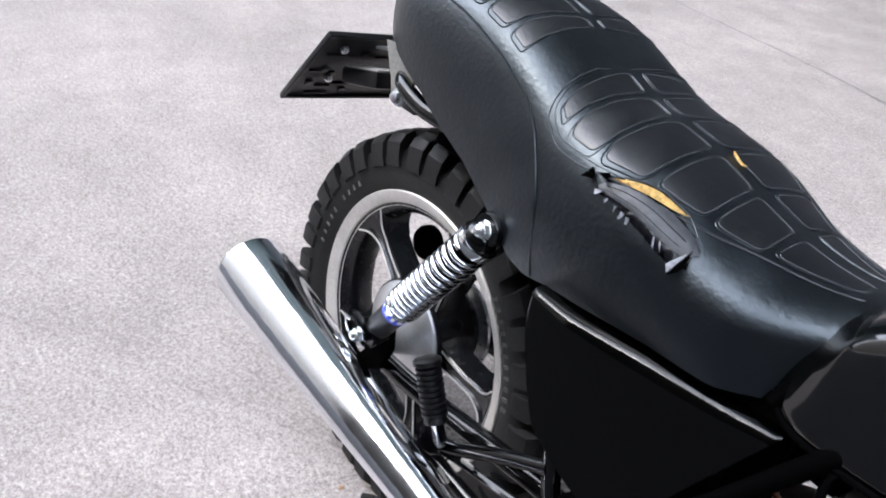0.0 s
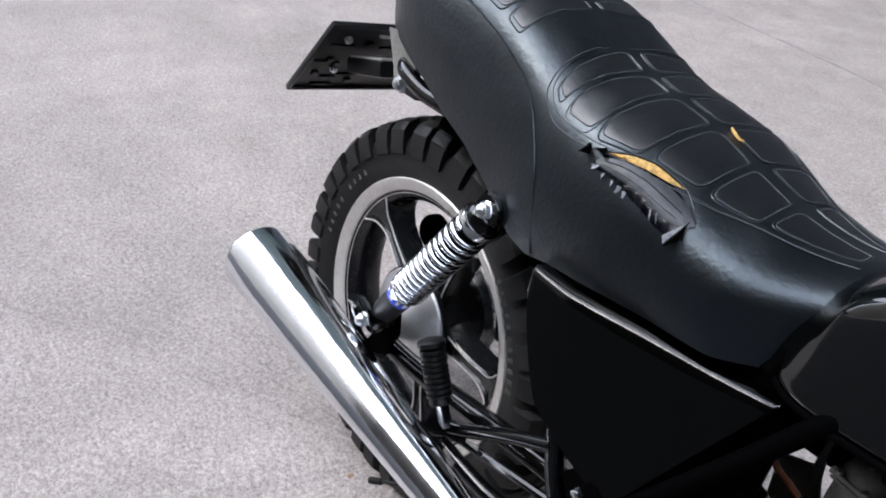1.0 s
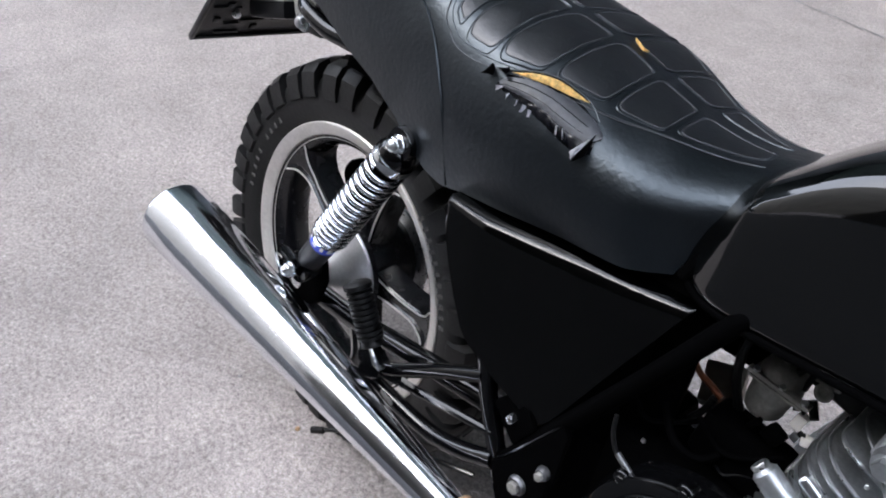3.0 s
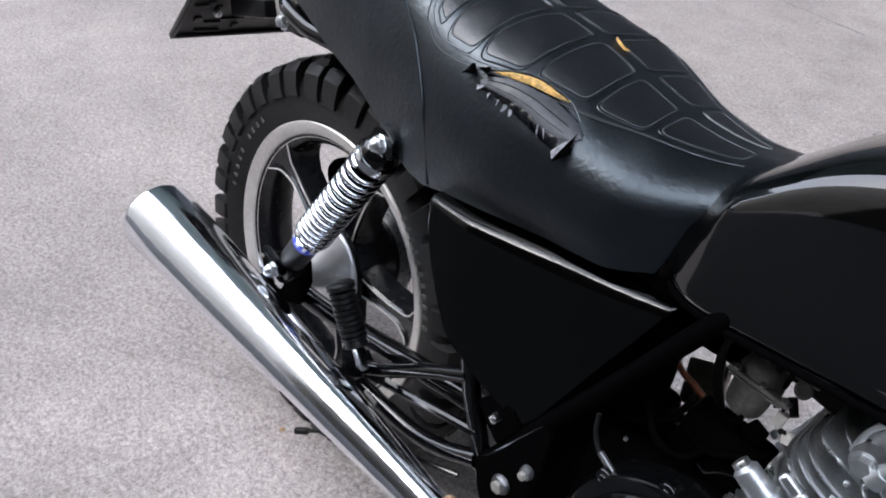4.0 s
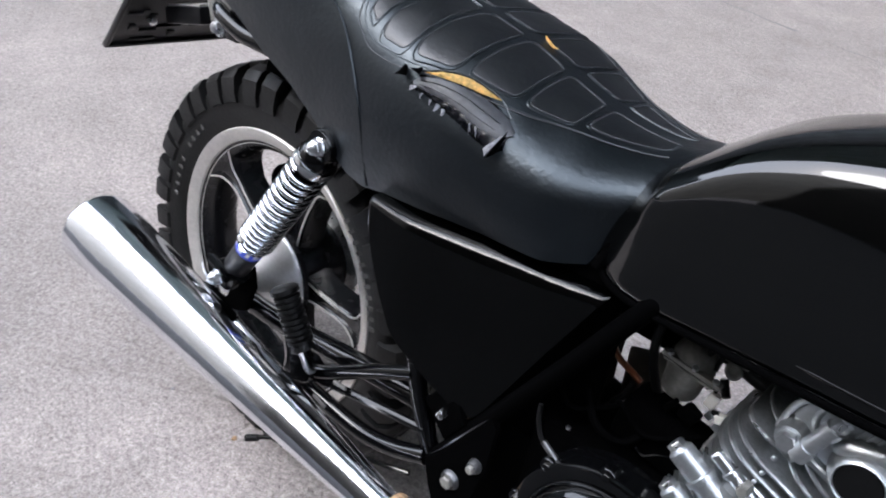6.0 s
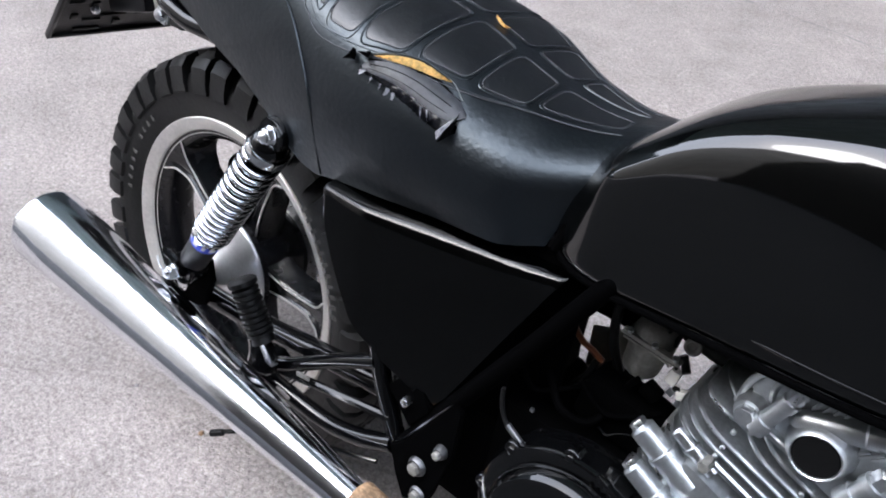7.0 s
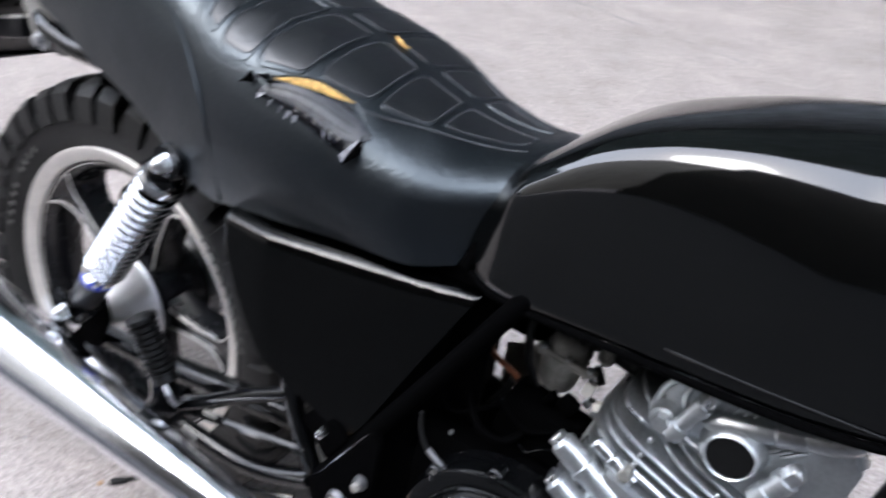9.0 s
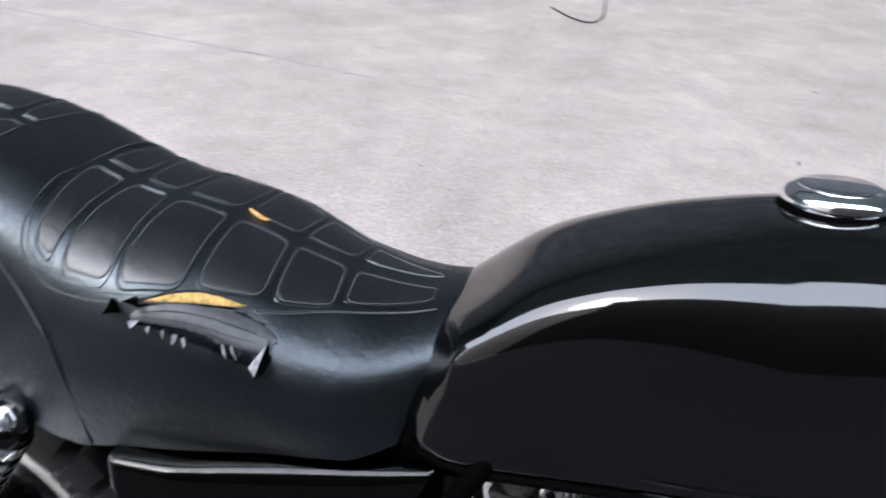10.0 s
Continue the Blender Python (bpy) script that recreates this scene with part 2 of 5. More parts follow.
# Unseen walls, added so that paint and chrome reflect dark and bright bands.
SURROUND = [
    ("unseen_wall_north", (10, 30.2, 11.0), (100, 0.4, 22), GREY, "unseen grey plain wall added for reflections", "wall"),
    ("unseen_wall_south", (27.25, -12.2, 9.5), (65.5, 0.4, 19), PLASTER, "unseen dark brown wall added to darken reflections", "wall"),
    ("unseen_wall_southwest", (-30, -24.2, 14), (60, 0.4, 28), CREAM, "unseen cream wall added to brighten chrome reflections", "wall"),
    ("unseen_wall_west", (-40, -7.0, 8.5), (0.4, 14, 17), WALL, "unseen dark green wall added for reflections", "wall"),
    ("unseen_wall_west_low", (-40, -19.0, 1.2), (0.4, 10, 2.4), WALL, "unseen low dark green wall added for reflections", "wall"),
    ("unseen_wall_northwest", (-40, 15, 11), (0.4, 30, 22), WALL, "unseen dark green wall added for reflections", "wall"),
    ("unseen_wall_east", (60, 9, 11), (0.4, 42, 22), WALL, "unseen dark green wall added for reflections", "wall"),
]
for name, centre, size, mat, label, cat in SURROUND:
    tagged(part(name, block(centre, size, 0.0), mat, None, raw=True), label, cat, kind="structure")

# Unseen high sheet, added to cut the sky down to a narrow bright strip.
bm = bmesh.new()
skin(bm, [[Vector((x, y, z)) for x, y in ((60, -7.5), (60, 30), (-40, 30), (-40, 2.5))] for z in (22.0, 22.4)])
tagged(part("sky_blocker", bm, ROOF, None, raw=True), "unseen high pale green sheet added to block part of the sky", "roof", kind="structure")

# Unseen dark sheet on the ground, added to keep the black paint's reflections dark.
bm = bmesh.new()
skin(bm, [[Vector((x, y, z)) for x, y in ((-36, -12.0), (60, -12.0), (60, 18.42))] for z in (-0.004, 0.008)])
DARK_GROUND = material("dark_reflected_ground", (0.034, 0.034, 0.036), 0.9, grain=0.3, grain_scale=200, tone=0.2, tone_scale=1.5, bump=0.003, bump_scale=150)
tagged(part("road", bm, DARK_GROUND, None, raw=True), "unseen dark ground sheet added to darken the bike's reflections", "road", kind="structure")

# ---- motorcycle ----
bike = new("motorcycle")
bike.matrix_world = pose(0, -0.0106, 0.0, -9.4, 0, 0)
tagged(bike, "black classic motorcycle with torn stepped seat leaning on its stand", "motorcycle")

SEAT_TOP = [(-0.17, 0.515), (-0.15, 0.54), (-0.11, 0.568), (-0.05, 0.592), (0.03, 0.600), (0.1, 0.591), (0.15, 0.577), (0.18, 0.566), (0.21, 0.552), (0.247, 0.534), (0.285, 0.520), (0.333, 0.512), (0.386, 0.501), (0.426, 0.487), (0.464, 0.473), (0.505, 0.461), (0.554, 0.452), (0.595, 0.453), (0.635, 0.461), (0.66, 0.464)]
SEAT_LOW = [(-0.17, 0.485), (-0.13, 0.47), (-0.08, 0.453), (0, 0.426), (0.06, 0.400), (0.124, 0.379), (0.18, 0.350), (0.222, 0.322), (0.25, 0.309), (0.28, 0.304), (0.32, 0.312), (0.41, 0.322), (0.49, 0.328), (0.56, 0.333), (0.60, 0.337), (0.645, 0.341)]
SEAT_HALF = [(-0.17, 0.06), (-0.15, 0.09), (-0.11, 0.115), (-0.05, 0.128), (0.05, 0.135), (0.2, 0.144), (0.26, 0.150), (0.32, 0.155), (0.38, 0.157), (0.46, 0.150), (0.52, 0.141), (0.56, 0.130), (0.6, 0.112), (0.645, 0.095)]


def seat_dims(x):
    zt, zb, w = smooth_table(SEAT_TOP, x), lerp_table(SEAT_LOW, x), smooth_table(SEAT_HALF, x)
    return zt, zb, w, zb + 0.5 * (zt - zb)


def seat_power(x):
    return lerp_table([(0.0, 3.3), (0.22, 3.45), (0.33, 3.25), (0.40, 3.05), (0.47, 2.75), (0.6, 2.7)], x)


def near_share(x):
    return lerp_table([(0.32, 0.9), (0.44, 0.78), (0.56, 0.76)], x)


def far_fullness(x):
    return lerp_table([(0.05, 0.0), (0.18, 1.0), (0.42, 1.0), (0.5, 0.0)], x)


def seat_z(x, y):
    zt, zb, w, zm = seat_dims(x)
    q = min(abs(y) / w, 0.9999)
    e = seat_power(x) * (near_share(x) if y < 0 else 1.0) + far_fullness(x) * (y > 0)
    return zm + (zt - zm) * (1 - q ** e) ** (1 / e)


def seat_at(x, s):
    """The seat's skin at x; s runs from the middle line (0) over the edge (1) down the side to the lower rim (2), minus on the right."""
    zt, zb, w, zm = seat_dims(x)
    k, sign = abs(s), (-1 if s < 0 else 1)
    if k <= 1:
        a, e = k * math.pi / 2, seat_power(x) * (near_share(x) if s < 0 else 1.0) + far_fullness(x) * (s > 0)
        return Vector((x, sign * w * math.sin(a) ** (2 / e), zm + (zt - zm) * math.cos(a) ** (2 / e))) if 0 < k < 1 else Vector((x, sign * w * k, zt if k == 0 else zm))
    d = k - 1
    return Vector((x, sign * (w - lerp_table([(0.15, 0.006), (0.34, 0.014), (0.46, 0.014), (0.52, 0.005), (0.56, -0.006), (0.60, -0.012), (0.645, -0.010)], x) * d * d), zm + (zb - zm) * d))


def seat_lean(x, s):
    """How far the sloping front edge lies behind the tip."""
    k = max(0.0, (x - 0.52) / 0.115)
    return k * lerp_table([(0, 0.010), (0.4, 0.010), (0.6, 0.013), (0.75, 0.018), (0.9, 0.028), (1, 0.036), (1.5, 0.049), (2, 0.058)], abs(s))


def seat_normal(x, s):
    e = 0.004
    a = seat_at(x + e, s) - seat_at(x - e, s)
    b = seat_at(x, s + e * 4) - seat_at(x, s - e * 4)
    n = a.cross(b).normalized()
    return n


def build_seat():
    xs = [-0.17 + i * (0.635 + 0.17) / 110 for i in range(111)]
    ss = [-2 + 4 * i / 96 for i in range(97)]
    bm = bmesh.new()
    rings = []
    for x in xs:
        ring = []
        for s in ss:
            p = seat_at(x, s)
            p.x -= seat_lean(x, s)
            ring.append(p)
        y0 = abs(ring[0].y)
        ring.append(Vector((ring[-1].x, y0 - 0.03, ring[-1].z + 0.012)))
        ring.append(Vector((ring[0].x, -(y0 - 0.03), ring[0].z + 0.012)))
        rings.append(ring)
    skin(bm, rings)
    return part("seat", bm, VINYL, bike, "torn black vinyl stepped dual seat", sharp=60)


seat = build_seat()


def s_of(x, y=None, z=None):
    """The skin parameter of a place on the right of the seat, from its y (top) or its z (edge and side)."""
    zt, zb, w, zm = seat_dims(x)
    e = seat_power(x) * (0.9 if (y or -1) < 0 else 1.0) + far_fullness(x) * ((y or -1) > 0)
    if z is not None:
        if z < zm:
            return -(1 + (zm - z) / (zm - zb))
        return -math.acos(max(0.0, min(1.0, ((z - zm) / (zt - zm)))) ** (e / 2)) / (math.pi / 2)
    return math.copysign(math.asin(min(1.0, abs(y) / w) ** (e / 2)) / (math.pi / 2), y)


S = s_of


def on_seat(x, s, h=0.0):
    p = seat_at(x, s)
    p.x -= seat_lean(x, s)
    n = seat_normal(x, s)
    if n.z < 0 and abs(s) < 1:
        n = -n
    if abs(s) >= 1 and n.y * s < 0:
        n = -n
    return p + n * h


def top_at(x, y, h=0.0):
    return Vector((x, y, seat_z(x, y) + h))


def seat_panel(side, xi0, xi1, xo0, xo1, yi_near, yi_far, yo0, yo1):
    """One padded, stitched panel of the seat's top, with its thread."""
    yi = yi_near if side < 0 else yi_far

    def at(u, v, h):
        a, b = (u + 1) / 2, (v + 1) / 2
        x = (1 - b) * ((1 - a) * xi0 + a * xi1) + b * ((1 - a) * xo0 + a * xo1)
        yo = (1 - a) * yo0 + a * yo1
        y = (1 - b) * yi + b * yo
        return top_at(x, side * y, h)

    def ring(rho, h, n=56):
        out = []
        for k in range(n):
            t = 2 * math.pi * k / n
            c, sn = math.cos(t), math.sin(t)
            out.append(at(rho * math.copysign(abs(c) ** 0.30, c), rho * math.copysign(abs(sn) ** 0.30, sn), h))
        return out

    bm = bmesh.new()
    skin(bm, [ring(r, h) for r, h in ((1.0, -0.001), (0.975, 0.0002), (0.93, 0.0005), (0.84, 0.0007), (0.6, 0.0009), (0.3, 0.0010), (0.05, 0.0010))], True, False, True)
    panel = part("panel", bm, PANEL, seat, sharp=70)
    part("seam", tube(ring(0.985, 0.0006), 0.00075, 6, closed=True), STITCH, seat)
    part("seam", tube(ring(1.055, 0.0001), 0.0011, 6, closed=True), VINYL, seat)
    return panel


PANELS = [
    (0.234, 0.267, 0.247, 0.266, 0.012, 0.016, 0.126, 0.134),
    (0.276, 0.311, 0.275, 0.321, 0.009, 0.015, 0.138, 0.139),
    (0.321, 0.374, 0.327, 0.381, 0.007, 0.017, 0.139, 0.126),
    (0.385, 0.437, 0.392, 0.445, 0.007, 0.016, 0.121, 0.100),
    (0.446, 0.497, 0.454, 0.503, 0.007, 0.022, 0.097, 0.076),
    (0.508, 0.589, 0.511, 0.589, 0.005, 0.023, 0.067, 0.032),
    (0.144, 0.163, 0.134, 0.167, 0.012, 0.012, 0.121, 0.124),
    (0.095, 0.136, 0.080, 0.125, 0.012, 0.012, 0.118, 0.121),
    (0.030, 0.086, 0.020, 0.071, 0.012, 0.012, 0.112, 0.117),
    (-0.045, 0.020, -0.050, 0.011, 0.012, 0.012, 0.098, 0.110),
]
for side in (-1, 1):
    for p in PANELS:
        seat_panel(side, *p)
edge = [(0.228, 0.06), (0.236, 0.128), (0.256, 0.142), (0.286, 0.1465), (0.335, 0.1465), (0.401, 0.133), (0.457, 0.110), (0.512, 0.080), (0.595, 0.046)]
half_line = rounded([Vector((x, y, 0)) for x, y in edge], 10)
line = [top_at(p.x, -p.y, 0.0009) for p in half_line] + [top_at(p.x, p.y, 0.0009) for p in half_line[::-1]]
part("border_seam", tube(line, 0.0007, 5, closed=True), STITCH, seat)
part("border_seam", tube([top_at(p.x + 0.004 if p.x < 0.25 else p.x, p.y * 0.972, 0.0005) for p in line], 0.0006, 5, closed=True), VINYL, seat)
for side in (-1, 1):
    pts = [(0.291, 1.97), (0.272, -S(0.272, z=0.399)), (0.245, -S(0.245, z=0.455)), (0.225, -S(0.225, z=0.480)), (0.205, -S(0.205, z=0.497)), (0.172, -S(0.172, z=0.513)), (0.135, -S(0.135, z=0.529)), (0.067, -S(0.067, z=0.549)), (0.0, -S(0.0, z=0.558)), (-0.07, -S(-0.07, z=0.552)), (-0.13, -S(-0.13, z=0.53))]
    part("side_seam", tube(rounded([on_seat(x, side * k, 0.0006) for x, k in pts]), 0.0016, 6), VINYL, seat)
part("front_piping", tube([on_seat(0.634, -1.96 + 3.92 * k / 40, 0.0) + Vector((0.0095, 0, 0.0)) for k in range(41)], 0.0070, 10), DULL, seat, "black rubber edge trim")


def strip(upper, lower, n, m, lift, ruffle=0.0, teeth=0.0, ledge=0.0):
    """A patch on the seat's skin between two lines of (x, s)."""
    up, lo = rounded([Vector((x, k, 0)) for x, k in upper], 8), rounded([Vector((x, k, 0)) for x, k in lower], 8)
    pick = lambda line, t: line[min(int(t * (len(line) - 1)), len(line) - 2)].lerp(line[min(int(t * (len(line) - 1)), len(line) - 2) + 1], t * (len(line) - 1) - min(int(t * (len(line) - 1)), len(line) - 2))
    bm = bmesh.new()
    rows = []
    for i in range(n + 1):
        a, b = pick(up, i / n), pick(lo, i / n)
        row = []
        for j in range(m + 1):
            cut = 1 - teeth * (0.5 + 0.5 * noise.noise(Vector((i * 0.55, 7.7, 0)))) * (j / m) ** 2
            q = a.lerp(b, cut * j / m)
            h = lift * (0.35 + 0.65 * math.sin(math.pi * min(max(j / m, 0), 1)) ** 0.6)
            h += ledge * j / m
            h += ruffle * noise.noise(Vector((q.x * 190, q.y * 26, 3.1)))
            row.append(bm.verts.new(on_seat(q.x, q.y, h)))
        rows.append(row)
    for a, b in zip(rows, rows[1:]):
        for j in range(m):
            bm.faces.new((a[j], a[j + 1], b[j + 1], b[j]))
    bmesh.ops.solidify(bm, geom=bm.faces[:], thickness=0.0006)
    return bm


part("torn_foam", strip([(0.355, S(0.355, -0.1430)), (0.379, S(0.379, -0.1325)), (0.400, S(0.400, -0.1245)), (0.4154, S(0.4154, -0.1212)), (0.436, S(0.436, -0.1185))],
                        [(0.355, S(0.355, -0.1430)), (0.384, S(0.384, -0.1370)), (0.405, S(0.405, -0.1312)), (0.4205, S(0.4205, -0.1260)), (0.436, S(0.436, -0.1185))], 40, 7, 0.0024, 0.0009), FOAM, seat, "yellow foam showing through the torn cover")
# The gap isn't cut: a dull black strip on the skin gives its shade.
part("torn_gap_shade", strip([(0.351, S(0.351, -0.1465)), (0.384, S(0.384, -0.1393)), (0.405, S(0.405, -0.1340)), (0.4205, S(0.4205, -0.1285)), (0.455, S(0.455, -0.1240))],
                       [(0.351, S(0.351, z=0.4655)), (0.379, S(0.379, z=0.4695)), (0.405, S(0.405, z=0.4690)), (0.427, S(0.427, z=0.4640)), (0.455, S(0.455, -0.1255))], 40, 4, 0.0010), DULL, seat, "dull black strip laid for the shade in the tear's gap")
part("torn_foam", strip([(0.384, S(0.384, 0.0185)), (0.392, S(0.392, 0.0175)), (0.402, S(0.402, 0.0130)), (0.408, S(0.408, 0.0135))],
                        [(0.384, S(0.384, 0.0185)), (0.391, S(0.391, 0.0135)), (0.401, S(0.401, 0.0095)), (0.408, S(0.408, 0.0135))], 16, 4, 0.0042, 0.0005), FOAM, seat, "yellow foam in a small tear")
part("loose_thread", tube(rounded([top_at(0.407, 0.0135, 0.003), top_at(0.420, 0.0145, 0.0030), top_at(0.431, 0.0160, 0.0022)]), 0.0008, 5), STITCH, seat)
part("torn_edge", tube(rounded([on_seat(x, S(x, -y), h) for x, y, h in ((0.344, 0.1440, 0.0), (0.357, 0.1410, 0.0015), (0.379, 0.1312, 0.002), (0.400, 0.1232, 0.002), (0.4154, 0.1200, 0.002), (0.437, 0.1175, 0.001), (0.456, 0.1225, 0.0))]), 0.0011, 7), VINYL, seat)
SHEET = material("grey_gloss_tape", (0.060, 0.064, 0.075), 0.40, spec=0.75, bump=0.0006, bump_scale=120, tone=0.25, tone_scale=90, rough_var=0.06)
part("tape_patch", strip([(0.345, S(0.345, z=0.457)), (0.367, S(0.367, z=0.459)), (0.398, S(0.398, z=0.455)), (0.428, S(0.428, z=0.448)), (0.452, S(0.452, z=0.441)), (0.466, S(0.466, z=0.440))],
                         [(0.347, S(0.347, z=0.449)), (0.366, S(0.366, z=0.449)), (0.399, S(0.399, z=0.441)), (0.431, S(0.431, z=0.431)), (0.458, S(0.458, z=0.423)), (0.470, S(0.470, z=0.427))], 110, 12, 0.0014, 0.0006, 0.14), TAPE, seat, "ragged black lower edge of the tape")
part("tape_sheet", strip([(0.346, S(0.346, z=0.457)), (0.356, S(0.356, z=0.4650)), (0.379, S(0.379, z=0.4700)), (0.405, S(0.405, z=0.4680)), (0.427, S(0.427, z=0.4625)), (0.452, S(0.452, z=0.4535)), (0.468, S(0.468, z=0.4445))],
                         [(0.350, S(0.350, z=0.453)), (0.372, S(0.372, z=0.4525)), (0.402, S(0.402, z=0.4490)), (0.432, S(0.432, z=0.4405)), (0.458, S(0.458, z=0.4350)), (0.470, S(0.470, z=0.441))], 110, 10, 0.0012, 0.00025, 0.12, 0.0014), SHEET, seat, "grey strip of glossy tape")
for f in (0.30, 0.62):
    part("tape_crease", tube(rounded([on_seat(x, S(x, z=z1 + (z0 - z1) * f), 0.0016 + 0.0012 * f) for x, z0, z1 in ((0.356, 0.4650, 0.4530), (0.379, 0.4700, 0.4515), (0.405, 0.4680, 0.4480), (0.427, 0.4625, 0.4420), (0.452, 0.4535, 0.4370))]), 0.0004, 5), DULL, seat)
GUM = material("grey_tape_back", (0.40, 0.40, 0.43), 0.5, tone=0.4, tone_scale=120)


def flap(x, z, along, across, mat, curl=0.006, turn=0.0):
    """A small loose end of tape that stands off the seat."""
    o = on_seat(x, S(x, z=z), 0.002)
    nrm = (on_seat(x, S(x, z=z), 0.01) - on_seat(x, S(x, z=z), 0.0)).normalized()
    ux = Vector((math.cos(turn), 0, math.sin(turn)))
    ux = (ux - nrm * ux.dot(nrm)).normalized()
    dz = nrm.cross(ux)
    if dz.z > 0:
        dz = -dz
    bm = bmesh.new()
    rows = []
    for i in range(5):
        t = i / 4
        w = along * (1 - 0.75 * (t if curl > 0 else 1 - t))
        rows.append([bm.verts.new(o + dz * across * t + ux * w * k + nrm * (abs(curl) * t * t + 0.002 * math.sin(3 * k + x * 900))) for k in (-0.5, -0.15, 0.2, 0.5)])
    for a, b in zip(rows, rows[1:]):
        for j in range(3):
            bm.faces.new((a[j], a[j + 1], b[j + 1], b[j]))
    bmesh.ops.solidify(bm, geom=bm.faces[:], thickness=0.0005)
    return part("tape_flap", bm, mat, seat, sharp=50)


for x, z, along, across, mat, curl, turn in (
        (0.330, 0.468, 0.016, 0.014, DULL, -0.006, 0.3), (0.349, 0.471, 0.018, 0.009, DULL, -0.007, -0.2), (0.350, 0.4535, 0.012, 0.006, GUM, 0.005, 0.2),
        (0.376, 0.449, 0.004, 0.007, GUM, 0.004, 0.4), (0.387, 0.447, 0.004, 0.008, GUM, 0.005, 0.1), (0.394, 0.445, 0.003, 0.008, GUM, 0.005, 0.5),
        (0.418, 0.443, 0.003, 0.013, TAPE, 0.006, 0.4), (0.426, 0.441, 0.004, 0.013, GUM, 0.005, 0.6), (0.433, 0.440, 0.003, 0.013, GUM, 0.006, 0.7), (0.440, 0.436, 0.006, 0.010, TAPE, 0.006, 0.2),
        (0.363, 0.4500, 0.007, 0.006, GUM, 0.004, 0.5)):
    flap(x, z, along, across, mat, curl, turn)


def shard(corners, mat):
    """A stiff torn corner of tape, from (x, z, height over the seat)."""
    bm = bmesh.new()
    ring = [on_seat(x, S(x, z=z), h) for x, z, h in corners]
    mid = sum(ring, Vector()) / len(ring) + Vector((0, -0.0025, 0.001))
    hub = bm.verts.new(mid)
    vs = [bm.verts.new(p) for p in ring]
    for a, b in zip(vs, vs[1:] + vs[:1]):
        bm.faces.new((a, b, hub))
    bmesh.ops.solidify(bm, geom=bm.faces[:], thickness=0.0005)
    part("tape_flap", bm, mat, seat, sharp=30)


shard([(0.4510, 0.4250, 0.003), (0.4625, 0.4445, 0.002), (0.4580, 0.4190, 0.010), (0.4550, 0.4210, 0.006)], GUM)
shard([(0.4625, 0.4445, 0.002), (0.4680, 0.4290, 0.009), (0.4670, 0.4230, 0.010), (0.4590, 0.4170, 0.010)], DULL)
# shell under the seat
bm = bmesh.new()
rings = []
for i in range(30):
    x = -0.13 + i * 0.74 / 29
    zt, zb, w, zm = seat_dims(x)
    rings.append([Vector((x, yy * (w - 0.03), zb + h)) for yy, h in ((-1, -0.004), (-1, 0.03), (1, 0.03), (1, -0.004))])
skin(bm, rings)
part("seat_pan", bm, DULL, bike)
for side in (-1, 1):
    part("seat_rail", block((0.455, side * 0.100, 0.305), (0.33, 0.012, 0.075), 0.003), DULL, bike)

# ---- fuel tank ----
TANK_TOP = [(0.576, 0.428), (0.586, 0.437), (0.60, 0.447), (0.629, 0.468), (0.653, 0.490), (0.683, 0.515), (0.733, 0.537), (0.80, 0.559), (0.888, 0.578), (0.96, 0.586), (1.05, 0.574), (1.12, 0.54), (1.15, 0.50)]
TANK_LOW = [(0.576, 0.352), (0.586, 0.340), (0.598, 0.334), (0.62, 0.331), (0.66, 0.332), (0.75, 0.341), (0.9, 0.353), (0.96, 0.363), (1.0, 0.38), (1.04, 0.42), (1.08, 0.46), (1.15, 0.49)]
TANK_HALF = [(0.576, 0.097), (0.586, 0.110), (0.598, 0.118), (0.617, 0.124), (0.66, 0.131), (0.74, 0.139), (0.85, 0.148), (0.98, 0.148), (1.08, 0.12), (1.15, 0.06)]


def tank_ring(x, n=72):
    zt, zb, w = smooth_table(TANK_TOP, x), smooth_table(TANK_LOW, x, 0.012), smooth_table(TANK_HALF, x)
    zm = zb + lerp_table([(0.60, 0.54), (0.74, 0.48), (0.88, 0.40)], x) * (zt - zb)
    ring = []
    for k in range(n):
        a = 2 * math.pi * k / n
        c, s = math.cos(a), math.sin(a)
        e = (lerp_table([(0.58, 2.6), (0.63, 4.8), (0.74, 5.0), (0.88, 3.1)], x) if c < 0 else lerp_table([(0.58, 2.1), (0.66, 2.3)], x)) if s >= 0 else 13.0
        y, z = w * math.copysign(abs(c) ** (2 / e), c), zm + ((zt - zm) if s >= 0 else (zm - zb)) * math.copysign(abs(s) ** (2 / e), s)
        rake = 0.030 * max(0.0, (0.625 - x) / 0.049) ** 1.4 * min(1.0, max(0.0, (z - 0.345) / 0.08)) * (y / 0.12) ** 2
        ring.append(Vector((x + rake, y, z)))
    return ring


bm = bmesh.new()
skin(bm, [tank_ring(0.576 + i * 0.574 / 90) for i in range(91)])
tank = part("fuel_tank", bm, PAINT, bike, "glossy black painted teardrop fuel tank", sharp=60)
# rolled seam along the lower edge, dull black to cover the edge's bright reflection
rim_line = []
for i in range(50):
    x = 0.59 + i * 0.46 / 49
    zb, w = smooth_table(TANK_LOW, x, 0.012), smooth_table(TANK_HALF, x)
    rim_line.append((x, -(w - 0.0035), zb + 0.0025))
crease = [(0.79 + 0.012 * i, -(smooth_table(TANK_HALF, 0.79 + 0.012 * i) + 0.0002), 0.3685 + 0.0006 * i) for i in range(17)]
